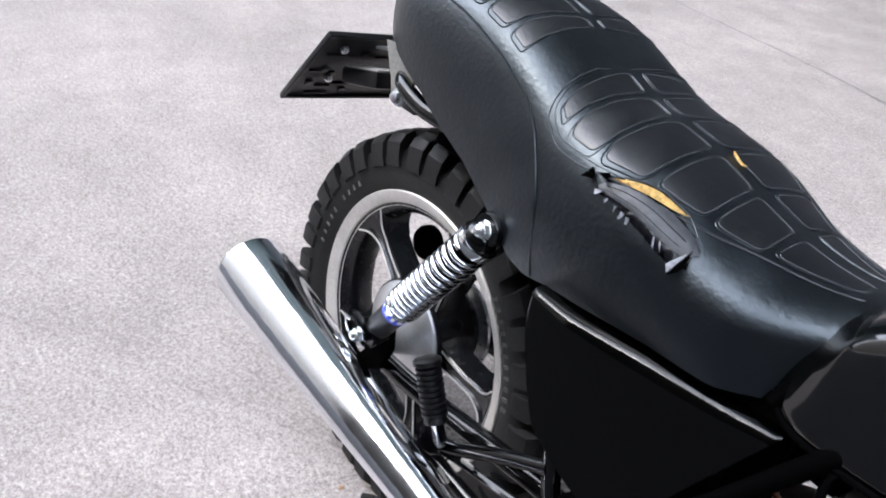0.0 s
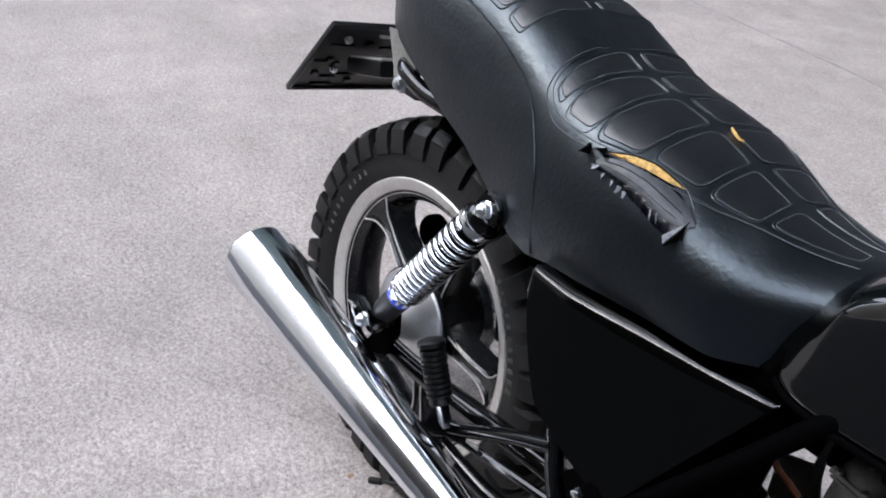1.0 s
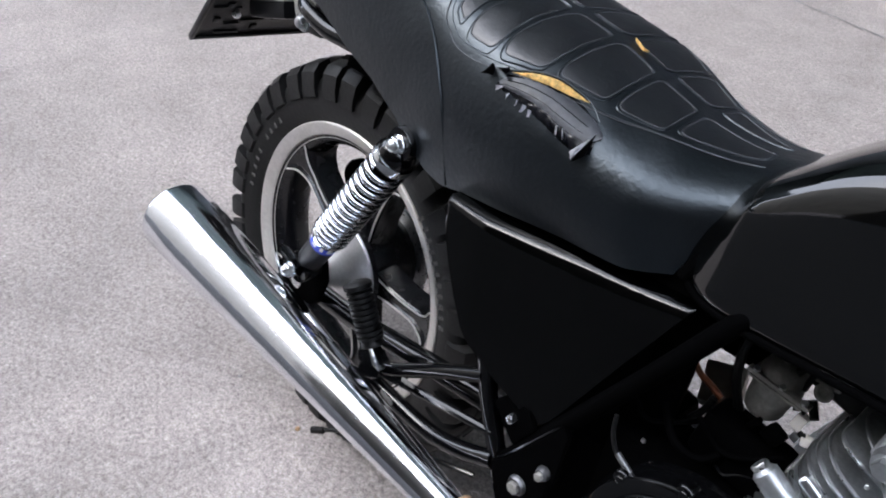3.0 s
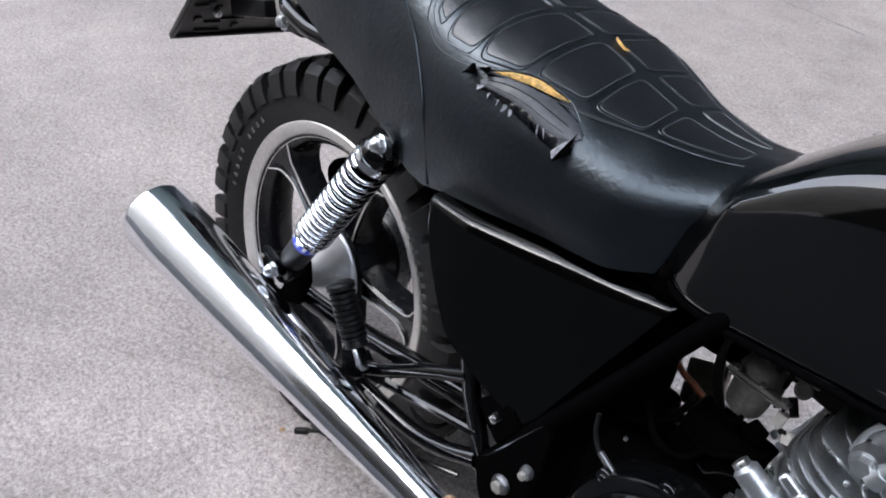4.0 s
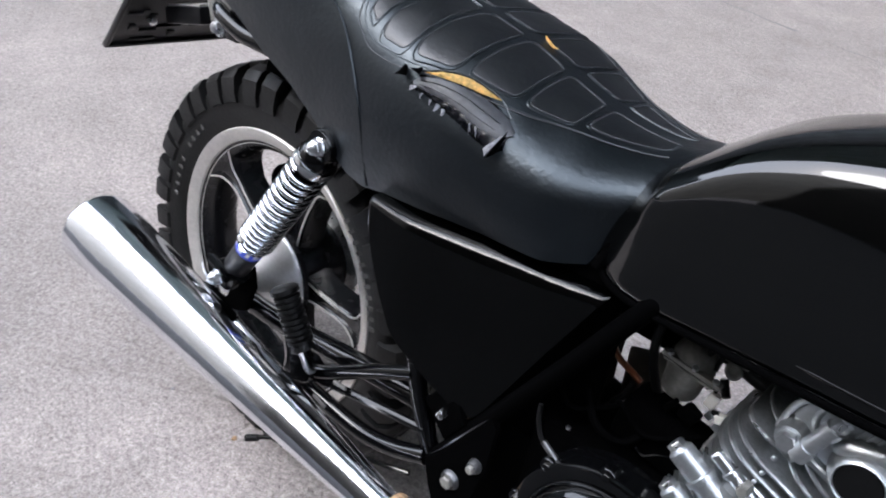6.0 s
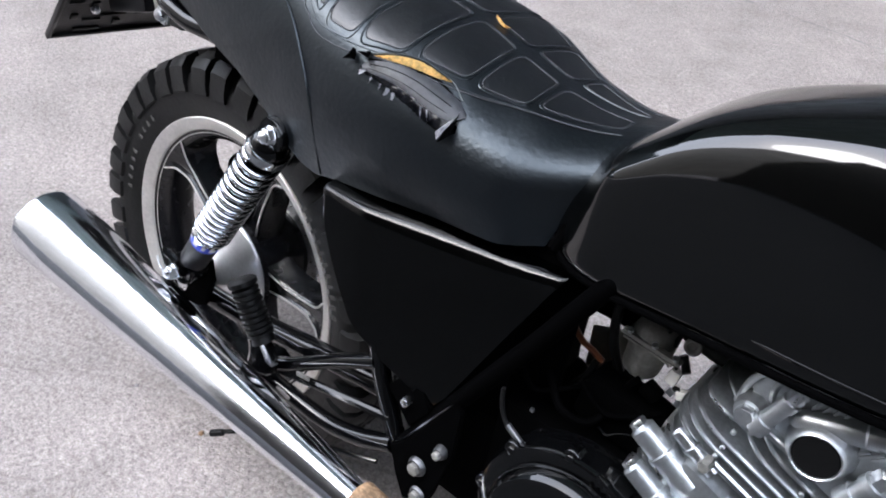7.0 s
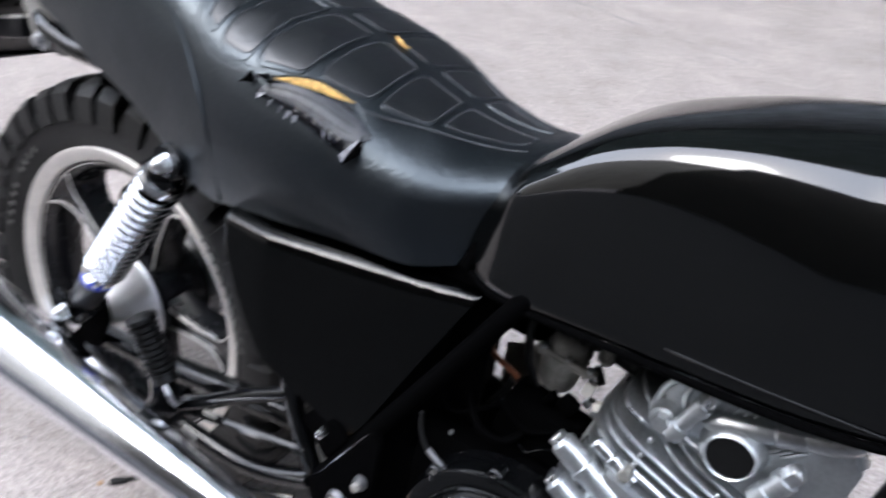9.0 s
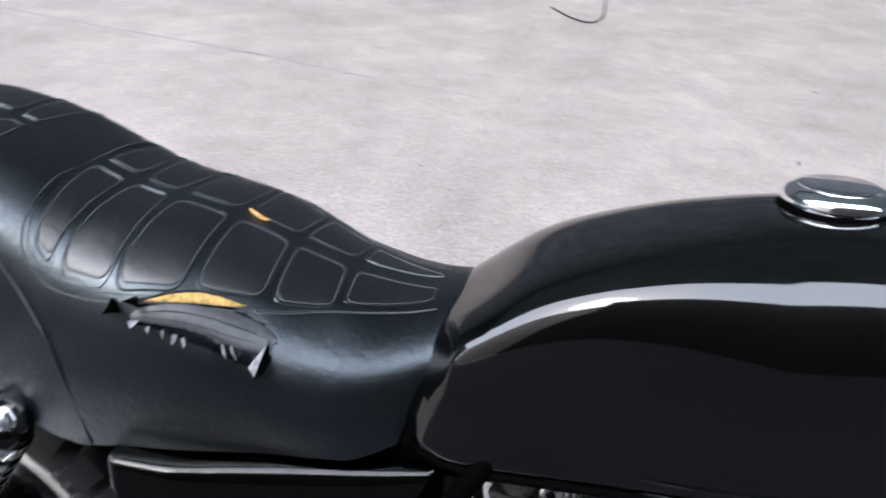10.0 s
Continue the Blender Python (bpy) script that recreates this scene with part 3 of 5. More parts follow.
for side in (-1, 1):
    part("darkened_tank_seam", tube([(x, -side * y, z) for x, y, z in rim_line], 0.0040, 10), DULL, bike)
    part("tank_crease", tube([(x, -side * y, z) for x, y, z in crease], [0.0002] + [0.0013] * 15 + [0.0002], 8), PAINT, tank)
cap_at = Vector((0.934, 0.0, 0.580))
cap_axis = Vector((-0.06, 0, 1))
cap = part("fuel_cap", lathe([(0.0, 0.043), (0.004, 0.046), (0.008, 0.0465), (0.013, 0.045), (0.017, 0.041), (0.019, 0.035), (0.0205, 0.02), (0.021, 0.001)], cap_at, cap_axis, 56), CHROME, bike, "round chrome fuel filler cap")
part("cap_flap", lathe([(-0.002, 0.034), (0.0012, 0.0335), (0.0024, 0.031), (0.0030, 0.001)], cap_at + cap_axis * 0.0192, cap_axis, 36), SCUFFED, cap)
part("cap_gasket", lathe([(-0.004, 0.045), (0.0, 0.049), (0.003, 0.047)], cap_at, cap_axis, 48), DULL, bike)

# ---- side covers ----
COVER_LOW = [(0.317, 0.300), (0.326, 0.262), (0.335, 0.235), (0.351, 0.197), (0.372, 0.157), (0.388, 0.142), (0.429, 0.116), (0.465, 0.099), (0.487, 0.090), (0.500, 0.092), (0.512, 0.110), (0.535, 0.158), (0.566, 0.225), (0.59, 0.274), (0.606, 0.308), (0.614, 0.323)]
COVER_TOP = [(0.317, 0.313), (0.33, 0.316), (0.404, 0.323), (0.482, 0.329), (0.56, 0.331), (0.595, 0.329), (0.614, 0.327)]


def build_cover(side):
    bm = bmesh.new()
    rows = []
    n, m = 60, 26
    for i in range(n + 1):
        x = 0.317 + 0.297 * i / n
        lo, hi = lerp_table(COVER_LOW, x), smooth_table(COVER_TOP, x, 0.03) - smooth_table([(0.317, 0.0), (0.36, 0.009), (0.57, 0.009), (0.614, 0.0)], x, 0.03)
        row = [Vector((x, side * (0.124 - 0.16 * max(x - 0.38, 0)), hi + 0.001))]
        for j in range(m + 1):
            v = j / m
            z = hi + (lo - hi) * v ** 1.25
            depth = hi - z
            out = 0.164 - 0.16 * max(x - 0.38, 0)
            r = smooth_table([(0.317, 0.008), (0.36, 0.013), (0.45, 0.021), (0.55, 0.020), (0.614, 0.011)], x, 0.03)
            if depth < r:
                out += math.sqrt(max(r * r - (r - depth) ** 2, 0)) - r
            else:
                out -= 0.10 * (depth - r) ** 1.3
            edge = min((x - 0.317) / 0.004, 1.0)
            out -= 0.004 * (1 - max(edge, 0)) ** 2
            row.append(Vector((x, side * out, z)))
        rows.append(row)
    vs = [[bm.verts.new(p) for p in r] for r in rows]
    for a, b in zip(vs, vs[1:]):
        for j in range(m + 1):
            bm.faces.new((a[j], a[j + 1], b[j + 1], b[j]))
    bmesh.ops.solidify(bm, geom=bm.faces[:], thickness=0.004 * -side)
    return part("side_cover", bm, PAINT, bike, "gloss black pointed side cover with raised ridge", sharp=50)


cover_r = build_cover(-1)
cover_l = build_cover(1)

# ---- exhaust ----
m0, m1 = Vector((-0.240, -0.228, 0.017)), Vector((0.42, -0.215, -0.045))
d = (m1 - m0).normalized()
m0 = m0 + d * 0.016 + Vector((0, 0.006, 0.008))
prof = [(0.10, 0.055), (0.006, 0.0585), (0.0, 0.0600), (0.0, 0.0622), (0.004, 0.0632), (0.10, 0.0590), (0.2, 0.0540), (0.31, 0.0475), (0.42, 0.0410), (0.55, 0.0333), (0.64, 0.0278), (0.69, 0.0248), (0.715, 0.0235)]
muffler = part("silencer", lathe(prof, m0, d, 80), SCUFFED, bike, "long chrome megaphone exhaust silencer")
part("silencer_core", lathe([(0.07, 0.056), (0.08, 0.034), (0.081, 0.001)], m0, d, 32), DULL, muffler)
e = m0 + d * 0.70
part("header_pipe", tube(rounded([e, e + d * 0.10, Vector((0.70, -0.205, -0.10)), Vector((0.98, -0.16, -0.12)), Vector((1.10, -0.10, 0.02)), Vector((1.02, -0.08, 0.20))]), 0.021, 20), CHROME, bike)
part("pipe_clamp", lathe([(-0.016, 0.022), (-0.016, 0.0285), (-0.014, 0.0295), (0.016, 0.0290), (0.018, 0.0280), (0.018, 0.022)], e + d * 0.008, d, 32), RUST, bike, "rusty exhaust clamp")

# ---- rear wheel ----
half = [(0.040, 0.236), (0.047, 0.243), (0.056, 0.256), (0.0625, 0.276), (0.0625, 0.294), (0.055, 0.307), (0.040, 0.315), (0.020, 0.320), (0.0, 0.321)]
tyre = part("rear_tyre", lathe([(-y, r) for y, r in half] + [(y, r) for y, r in half[-2::-1]], (0, 0, 0), (0, 1, 0), 120, caps=False), RUBBER, bike, "chunky black trail tyre with worn tread blocks")


def tread_mesh(outer, inner, width, skew=0.0):
    """A tread block from outer and inner (y, radius) lines, width in degrees."""
    bm = bmesh.new()
    h = radians(width) / 2

    def at(y, r, a):
        a += skew * y
        return Vector((r * math.cos(a), y, r * math.sin(a)))

    rings = []
    for (yo, ro), (yi, ri) in zip(outer, inner):
        rings.append([at(yi, ri, -h), at(yo, ro - 0.0012, -h), at(yo, ro, -h * 0.8), at(yo, ro, h * 0.8), at(yo, ro - 0.0012, h), at(yi, ri, h)])
    skin(bm, rings)
    finish(bm, 30)
    me = bpy.data.meshes.new("tread_block")
    bm.to_mesh(me)
    bm.free()
    me.materials.append(RUBBER)
    return me


SHOULDER = [(-0.0675, 0.284), (-0.0695, 0.300), (-0.0665, 0.3215), (-0.053, 0.3340), (-0.026, 0.3400)]
SHIN = [(-0.0600, 0.282), (-0.0605, 0.295), (-0.0535, 0.306), (-0.042, 0.313), (-0.023, 0.318)]
MID = [(-0.022, 0.3400), (-0.012, 0.3415), (-0.003, 0.3420)]
MIDIN = [(-0.022, 0.318), (-0.012, 0.319), (-0.003, 0.319)]
mirror = lambda pts: [(-y, r) for y, r in pts[::-1]]
N = 38
for outer, inner, wid, off, skew in ((SHOULDER, SHIN, 6.2, 0, 1.0), (mirror(SHOULDER), mirror(SHIN), 6.2, 4.7, -1.0), (MID, MIDIN, 6.0, 2.5, 2.5), (mirror(MID), mirror(MIDIN), 6.0, 7.5, -2.5)):
    me = tread_mesh(outer, inner, wid, skew)
    for k in range(N):
        ob = new("tread_block", me)
        ob.parent = tyre
        wear = 1 + 0.006 * noise.noise(Vector((k * 1.7, off, 0.4)))
        ob.matrix_basis = Matrix.Translation((0, 0, AXLE)) @ Matrix.Rotation(radians(off + 360 / N * (k + 0.10 * (k % 2))), 4, "Y") @ Matrix.Diagonal((wear, 1, wear, 1))


def sidewall_bars(first, last, count, r, height, width, gap=-1):
    for k in range(count):
        if k == gap:
            continue
        a = radians(first + (last - first) * k / (count - 1))
        rot = Matrix.Rotation(-a, 3, "Y")
        part("marking_bar", block(rot @ Vector((r, -0.0592 - 0.1 * (r - 0.262), 0)), (height, 0.002, width), 0, rot), GREYINK, tyre)


sidewall_bars(172, 134, 10, 0.268, 0.014, 0.005, 5)
sidewall_bars(46, 10, 11, 0.262, 0.012, 0.006)
lip = [(-0.050, 0.2435), (-0.0515, 0.2420), (-0.0512, 0.2395), (-0.0485, 0.2340), (-0.0455, 0.2265), (-0.0430, 0.2222), (-0.0395, 0.2208), (-0.030, 0.2240), (-0.036, 0.236), (-0.042, 0.243)]
for side in (1, -1):
    part("rim_lip", lathe([(side * a, r) for a, r in lip + lip[:1]], (0, 0, 0), (0, 1, 0), 120, caps=False), LIP, bike, "bright machined rim edge")
for side in (1, -1):
    part("rim_step", lathe([(side * 0.0382, 0.2180), (side * 0.0378, 0.2160), (side * 0.0365, 0.2148), (side * 0.0350, 0.2165), (side * 0.0382, 0.2180)], (0, 0, 0), (0, 1, 0), 100, caps=False), LIP, bike)
rim = part("rear_rim", lathe([(-0.0400, 0.2206), (-0.037, 0.2150), (-0.031, 0.2075), (-0.022, 0.203), (-0.010, 0.200), (0.010, 0.200), (0.022, 0.203), (0.031, 0.2075), (0.037, 0.2150), (0.0400, 0.2206), (0.03, 0.232), (-0.03, 0.232), (-0.0400, 0.2206)], (0, 0, 0), (0, 1, 0), 120, caps=False), WHEEL, bike, "black cast wheel rim")


def spoke_outline():
    right = [(0.050, 0.026), (0.075, 0.019), (0.105, 0.0145), (0.140, 0.0130), (0.165, 0.0145), (0.185, 0.0195), (0.200, 0.028), (0.214, 0.044)]
    return right


def spoke_depth(r):
    return lerp_table([(0.05, 0.026), (0.165, 0.025), (0.2, 0.031), (0.214, 0.037)], r)


for k in range(5):
    a0 = radians(-1.5 + 72 * k)
    rot = Matrix.Rotation(-a0, 3, "Y")
    edge_line = spoke_outline()
    bm = bmesh.new()
    rings = []
    for r, w in edge_line:
        t = spoke_depth(r)
        rr = math.sqrt(max(r * r - w * w, 0)) if r > 0.19 else r
        rings.append([rot @ Vector(q) for q in ((rr, -t, -w + 0.004), (rr, -t + 0.004, -w), (rr, t, -w), (rr, t, w), (rr, -t + 0.004, w), (rr, -t, w - 0.004), (rr, -t + 0.005, w * 0.5), (rr, -t + 0.005, -w * 0.5))])
    skin(bm, rings)
    spoke = part("spoke", bm, WHEEL, rim, sharp=25)
    for sg in (-1, 1):
        line = []
        for r, w in edge_line[1:]:
            rr = math.sqrt(max(r * r - w * w, 0)) if r > 0.19 else r
            line.append(rot @ Vector((rr, -spoke_depth(r) - 0.0002, sg * (w - 0.003))))
        part("spoke_edge", tube(rounded(line, 4), 0.0016, 6), LIP, rim)
part("hub", lathe([(-0.046, 0.086), (-0.046, 0.093), (-0.038, 0.094), (-0.03, 0.070), (0.03, 0.066), (0.045, 0.075), (0.06, 0.075)], (0, 0, 0), (0, 1, 0), 48), WHEEL, rim)
brake = part("brake_plate", lathe([(-0.040, 0.090), (-0.0475, 0.0905), (-0.050, 0.089), (-0.052, 0.085), (-0.060, 0.070), (-0.070, 0.052), (-0.082, 0.034), (-0.088, 0.024), (-0.092, 0.0205), (-0.098, 0.020)], (0, 0, 0), (0, 1, 0), 56), BRUSHED, bike, "satin aluminium domed hub plate")
part("axle_spacer", lathe([(-0.095, 0.0150), (-0.120, 0.0150), (-0.124, 0.0140)], (0, 0, 0), (0, 1, 0), 28), SATIN, bike)
part("chain_adjuster", lathe([(0.085, 0.004), (0.085, 0.030), (0.092, 0.034), (0.108, 0.034), (0.112, 0.030), (0.112, 0.004)], (-0.150, 0, 0.072), (0, 1, 0), 28), DULL, bike)
part("drive_sprocket", lathe([(0.058, 0.04), (0.058, 0.098), (0.064, 0.098), (0.064, 0.04)], (0, 0, 0), (0, 1, 0), 44), ZINC, bike)
part("axle_nut", hexagon((0, -0.124, 0), (0, -1, 0), 0.014, 0.010), ZINC, bike)

# ---- shock absorbers ----
for side in (-1, 1):
    lo, hi = Vector((0.048, side * 0.152, 0.062)), Vector((0.209, side * 0.136, 0.327))
    ax = (hi - lo).normalized()
    L = (hi - lo).length
    shock = part("shock_absorber", lathe([(0.010, 0.0165), (0.020, 0.0200), (0.066, 0.0212), (0.085, 0.0195), (0.088, 0.012), (0.28, 0.012)], lo, ax, 28), PLASTIC, bike, "chrome coil-spring shock absorber")
    part("shock_eye", lathe([(-0.016, 0.019), (-0.016, 0.0235), (-0.013, 0.0245), (0.013, 0.0245), (0.016, 0.0235), (0.016, 0.019)], lo, (0, 1, 0), 28), FRAME, shock)
    part("shock_eye", lathe([(-0.013, 0.004), (-0.013, 0.0205), (-0.010, 0.0225), (0.010, 0.0225), (0.013, 0.0205), (0.013, 0.004)], hi, (0, 1, 0), 32), FRAME, shock)
    part("spring_seat", lathe([(L - 0.040, 0.014), (L - 0.040, 0.0275), (L - 0.038, 0.0292), (L - 0.029, 0.0292), (L - 0.026, 0.0280), (L - 0.0255, 0.0245)], lo, ax, 40), CHROME, shock, "chrome spring cup")
    part("end_cap", lathe([(L - 0.034, 0.0262), (L - 0.022, 0.0262), (L - 0.014, 0.0240), (L - 0.008, 0.0170), (L - 0.007, 0.004)], lo, ax, 36), FRAME, shock, "black end cap")
    part("spring_seat", lathe([(0.084, 0.016), (0.084, 0.0260), (0.090, 0.0270), (0.094, 0.025)], lo, ax, 40), CHROME, shock)
    part("spring_sleeve", lathe([(0.09, 0.0195), (L - 0.05, 0.0195)], lo, ax, 28), DULL, shock)
    _, sx, sy = frame_of(ax)
    turns, n = 14, 560
    coil = []
    for i in range(n + 1):
        t = i / n
        h = 0.091 + (L - 0.044 - 0.091) * (t - 0.05 * math.sin(math.pi * t))
        a = 2 * math.pi * turns * t
        coil.append(lo + ax * h + 0.0240 * (math.cos(a) * sx + math.sin(a) * sy))
    part("spring", tube(coil, 0.0044, 12), SPRING, shock, "polished chrome coil spring")
    part("maker_label", lathe([(0.066, 0.0212), (0.0662, 0.0217), (0.0838, 0.0210), (0.084, 0.0200)], lo, ax, 28), BLUE, shock, "blue and white label")
    bm = bmesh.new()
    for a in range(10):
        th = a * 0.62
        p = lo + ax * 0.075 + 0.0214 * (math.cos(th) * sx + math.sin(th) * sy)
        outn = (math.cos(th) * sx + math.sin(th) * sy)
        rot = Matrix((ax, ax.cross(outn), outn)).transposed()
        block(p, (0.008, 0.005 if a % 2 else 0.008, 0.0012), 0, rot, bm)
    part("label_bars", bm, WHITE, shock)
    for q, yy in ((lo, 0.030), (hi, 0.017)):
        b = q + Vector((0, side * 0.013, 0))
        part("washer", lathe([(0, 0.0125), (0.0020, 0.0125), (0.0024, 0.012)], b + Vector((0, side * (yy - 0.018), 0)), (0, side, 0), 28), CHROME, shock)
        part("acorn_nut", hexagon(b + Vector((0, side * (yy - 0.016), 0)), (0, side, 0), 0.0104, 0.008, dome=0.008), ZINC, shock, "bright plated acorn nut")

# ---- frame, swing arm and foot rests ----
for side in (-1, 1):
    sy = lambda pts: [(x, -side * y, z) for x, y, z in pts]
    part("swing_arm", tube(rounded(sy([(-0.03, -0.105, -0.016), (0.03, -0.106, -0.014), (0.12, -0.104, -0.008), (0.289, -0.100, 0.018), (0.40, -0.09, 0.026), (0.50, -0.085, 0.022)])), [0.014] * 6 + [0.0165] * 25, 16), FRAME, bike)
    part("swing_arm_lug", plate(sy([(-0.045, -0.125, -0.022), (-0.045, -0.125, 0.016), (0.0, -0.125, 0.030), (0.025, -0.125, 0.075), (0.07, -0.125, 0.075), (0.078, -0.125, 0.04), (0.06, -0.125, -0.01), (0.03, -0.125, -0.026)]), side * 0.008, bevel=0.002), DULL, bike)
    part("frame_tube", tube(rounded(sy([(0.384, -0.122, 0.150), (0.414, -0.124, 0.070), (0.444, -0.126, 0.014), (0.462, -0.127, -0.02), (0.48, -0.127, -0.05)])), 0.0125, 16), FRAME, bike)
    part("frame_tube", tube(rounded(sy([(0.462, -0.128, 0.0), (0.53, -0.127, 0.118), (0.60, -0.126, 0.238), (0.656, -0.124, 0.338), (0.676, -0.102, 0.365)])), 0.0108, 16), DULL, bike)
    part("frame_tube", tube(rounded(sy([(0.66, -0.085, 0.355), (0.45, -0.09, 0.375), (0.30, -0.10, 0.360)])), 0.0125, 14), DULL, bike)
    part("frame_tube", tube(rounded(sy([(0.30, -0.10, 0.360), (0.15, -0.108, 0.388), (0.06, -0.114, 0.401), (0.0, -0.119, 0.405), (-0.06, -0.112, 0.420), (-0.10, -0.06, 0.430), (-0.11, 0.0, 0.432)])), 0.0125, 14), FRAME, bike)
    part("frame_tube", tube(sy([(0.384, -0.122, 0.150), (0.30, -0.112, 0.335)]), 0.012, 12), FRAME, bike)
    part("footrest_stay", tube(rounded(sy([(0.238, -0.148, -0.002), (0.27, -0.140, 0.012), (0.34, -0.132, 0.058), (0.404, -0.128, 0.096)])), 0.0105, 14), FRAME, bike)
    part("footrest_stay", tube(rounded(sy([(0.205, -0.150, -0.022), (0.25, -0.146, -0.034), (0.34, -0.142, -0.040), (0.40, -0.140, -0.026), (0.452, -0.134, -0.004)])), 0.0120, 14), FRAME, bike)
    part("footrest_stay", tube(sy([(0.235, -0.146, -0.010), (0.30, -0.143, 0.004), (0.44, -0.132, 0.030)]), 0.0065, 10), FRAME, bike)
    part("silencer_stay", tube(rounded(sy([(0.0, -0.166, 0.02), (0.07, -0.160, -0.016), (0.16, -0.158, -0.034), (0.25, -0.152, -0.055)])), 0.011, 12), FRAME, bike)
    part("bare_patch", block((0.2723, side * 0.1590, -0.0265), (0.026, 0.003, 0.006), 0.0008, Matrix.Rotation(radians(12), 3, "Y")), CARB, bike)
    part("bare_patch", block((0.2989, side * 0.1500, 0.0150), (0.024, 0.003, 0.006), 0.0008, Matrix.Rotation(radians(-10), 3, "Y")), CARB, bike)
    part("frame_lug", plate(sy([(0.432, -0.131, 0.080), (0.452, -0.131, 0.108), (0.486, -0.131, 0.106), (0.500, -0.131, 0.085), (0.474, -0.131, 0.040)]), side * 0.006, bevel=0.002), DULL, bike)
    gus = plate(sy([(0.455, -0.137, 0.006), (0.474, -0.137, 0.026), (0.535, -0.131, 0.124), (0.545, -0.131, 0.112), (0.548, -0.138, 0.050), (0.530, -0.141, -0.03), (0.49, -0.141, -0.06), (0.47, -0.139, -0.03)]), side * 0.008, bevel=0.002)
    plate_r = part("pivot_plate", gus, DULL, bike)
    part("plate_edge", tube(sy([(0.462, -0.141, 0.012), (0.476, -0.141, 0.030), (0.536, -0.135, 0.127)]), 0.0022, 6), FRAME, plate_r)
    o = Vector((0.466, side * 0.131, 0.080))
    part("bolt", lathe([(0, 0.012), (0.004, 0.012), (0.005, 0.011)], o, (0, side, 0), 20), FRAME, bike)
    part("bolt", hexagon(o + Vector((0, side * 0.004, 0)), (0, side, 0), 0.0062, 0.010, dome=0.003), SATIN, bike)
    for (x, z, r) in ((0.531, 0.049, 0.0072), (0.503, 0.005, 0.0108), (0.512, -0.035, 0.0100)):
        o = Vector((x, side * 0.140, z))
        part("pivot_washer", lathe([(0, r * 1.3), (0.005, r * 1.3), (0.010, r * 1.12), (0.012, r)], o, (0, side, 0), 28), STEEL, bike)
        part("bolt", hexagon(o + Vector((0, side * 0.010, 0)), (0, side, 0), r * 0.8, 0.007, dome=0.001), CARB, bike, "zinc plated bolt")
    # pillion foot rest, folded up
    a, b = Vector((0.196, side * 0.176, 0.128)), Vector((0.238, side * 0.170, 0.052))
    ax = (b - a).normalized()
    prof, n = [(0.0, 0.004), (0.001, 0.0160), (0.004, 0.0198), (0.010, 0.0198), (0.012, 0.0170)], 9
    for k in range(n):
        h = 0.014 + k * 0.0078
        prof += [(h, 0.0142), (h + 0.001, 0.0182), (h + 0.0050, 0.0182), (h + 0.0060, 0.0142)]
    prof += [(0.085, 0.0150), (0.088, 0.0165), (0.092, 0.0165), (0.093, 0.008)]
    rest = part("pillion_footrest", lathe(prof, a, ax, 24), GRIP, bike, "ribbed black rubber folding footrest", sharp=50)
    part("footrest_bar", block(b + ax * 0.018, (0.013, 0.012, 0.040), 0.002, Matrix((Vector((1, 0, 0)), Vector((0, 1, 0)), ax)).transposed().to_3x3()), ZINC, rest)
    bm = plate(sy([(0.222, -0.166, 0.052), (0.252, -0.166, 0.056), (0.264, -0.162, 0.034), (0.258, -0.156, 0.0), (0.238, -0.156, -0.018), (0.215, -0.160, -0.010), (0.216, -0.166, 0.02)]), side * 0.010, bevel=0.003)
    part("footrest_bracket", bm, FRAME, bike)
    part("bolt", hexagon((0.243, side * 0.168, 0.036), (0, side, 0), 0.006, 0.005), FRAME, bike)
part("stand_lever", tube(rounded([(0.166, -0.1945, -0.157), (0.196, -0.182, -0.140), (0.26, -0.16, -0.110), (0.42, -0.12, -0.07)]), 0.0036, 10), FRAME, bike, "black centre stand lever")
part("lever_tip", lathe([(0, 0.003), (0.001, 0.0056), (0.022, 0.0056), (0.024, 0.0045)], (0.1625, -0.196, -0.159), (0.83, 0.34, 0.46), 14), GRIP, bike)
part("side_stand", tube(rounded([(0.50, 0.14, -0.10), (0.44, 0.20, -0.18), (0.40, 0.262, -0.262)]), 0.010, 12), FRAME, bike)

# ---- mudguard, number plate holder ----
bm = bmesh.new()
rings = []
for i in range(40):
    a = radians(20 + i * 72 / 39)
    rings.append([Vector(((r) * math.cos(a), y, (r) * math.sin(a))) for y, r in ((-0.068, 0.346), (-0.064, 0.360), (-0.03, 0.370), (0.03, 0.370), (0.064, 0.360), (0.068, 0.346), (0.060, 0.358), (0.03, 0.367), (-0.03, 0.367), (-0.060, 0.358))])
skin(bm, rings)
part("rear_mudguard", bm, DULL, bike)
top, low = Vector((-0.240, 0, 0.436)), Vector((-0.373, 0, 0.277))
up = (top - low).normalized()
nrm = Vector((0, 1, 0)).cross(up).normalized()
if nrm.x < 0:
    nrm = -nrm
rot = Matrix((up, Vector((0, 1, 0)), nrm)).transposed()
mid = (top + low) / 2
holder = part("plate_holder", block(mid, (0.199, 0.262, 0.004), 0.0015, rot), PLASTIC, bike, "back of a black plastic number plate holder")
for q, sz in ((up * 0.096, (0.008, 0.264, 0.010)), (-up * 0.097, (0.006, 0.264, 0.009))):
    part("plate_rim", block(mid + q + nrm * 0.003, sz, 0.002, rot), PLASTIC, holder)
for yy in (-0.129, 0.129):
    part("plate_rim", block(mid + Vector((0, yy, 0)) + nrm * 0.003, (0.196, 0.007, 0.010), 0.002, rot), PLASTIC, holder)
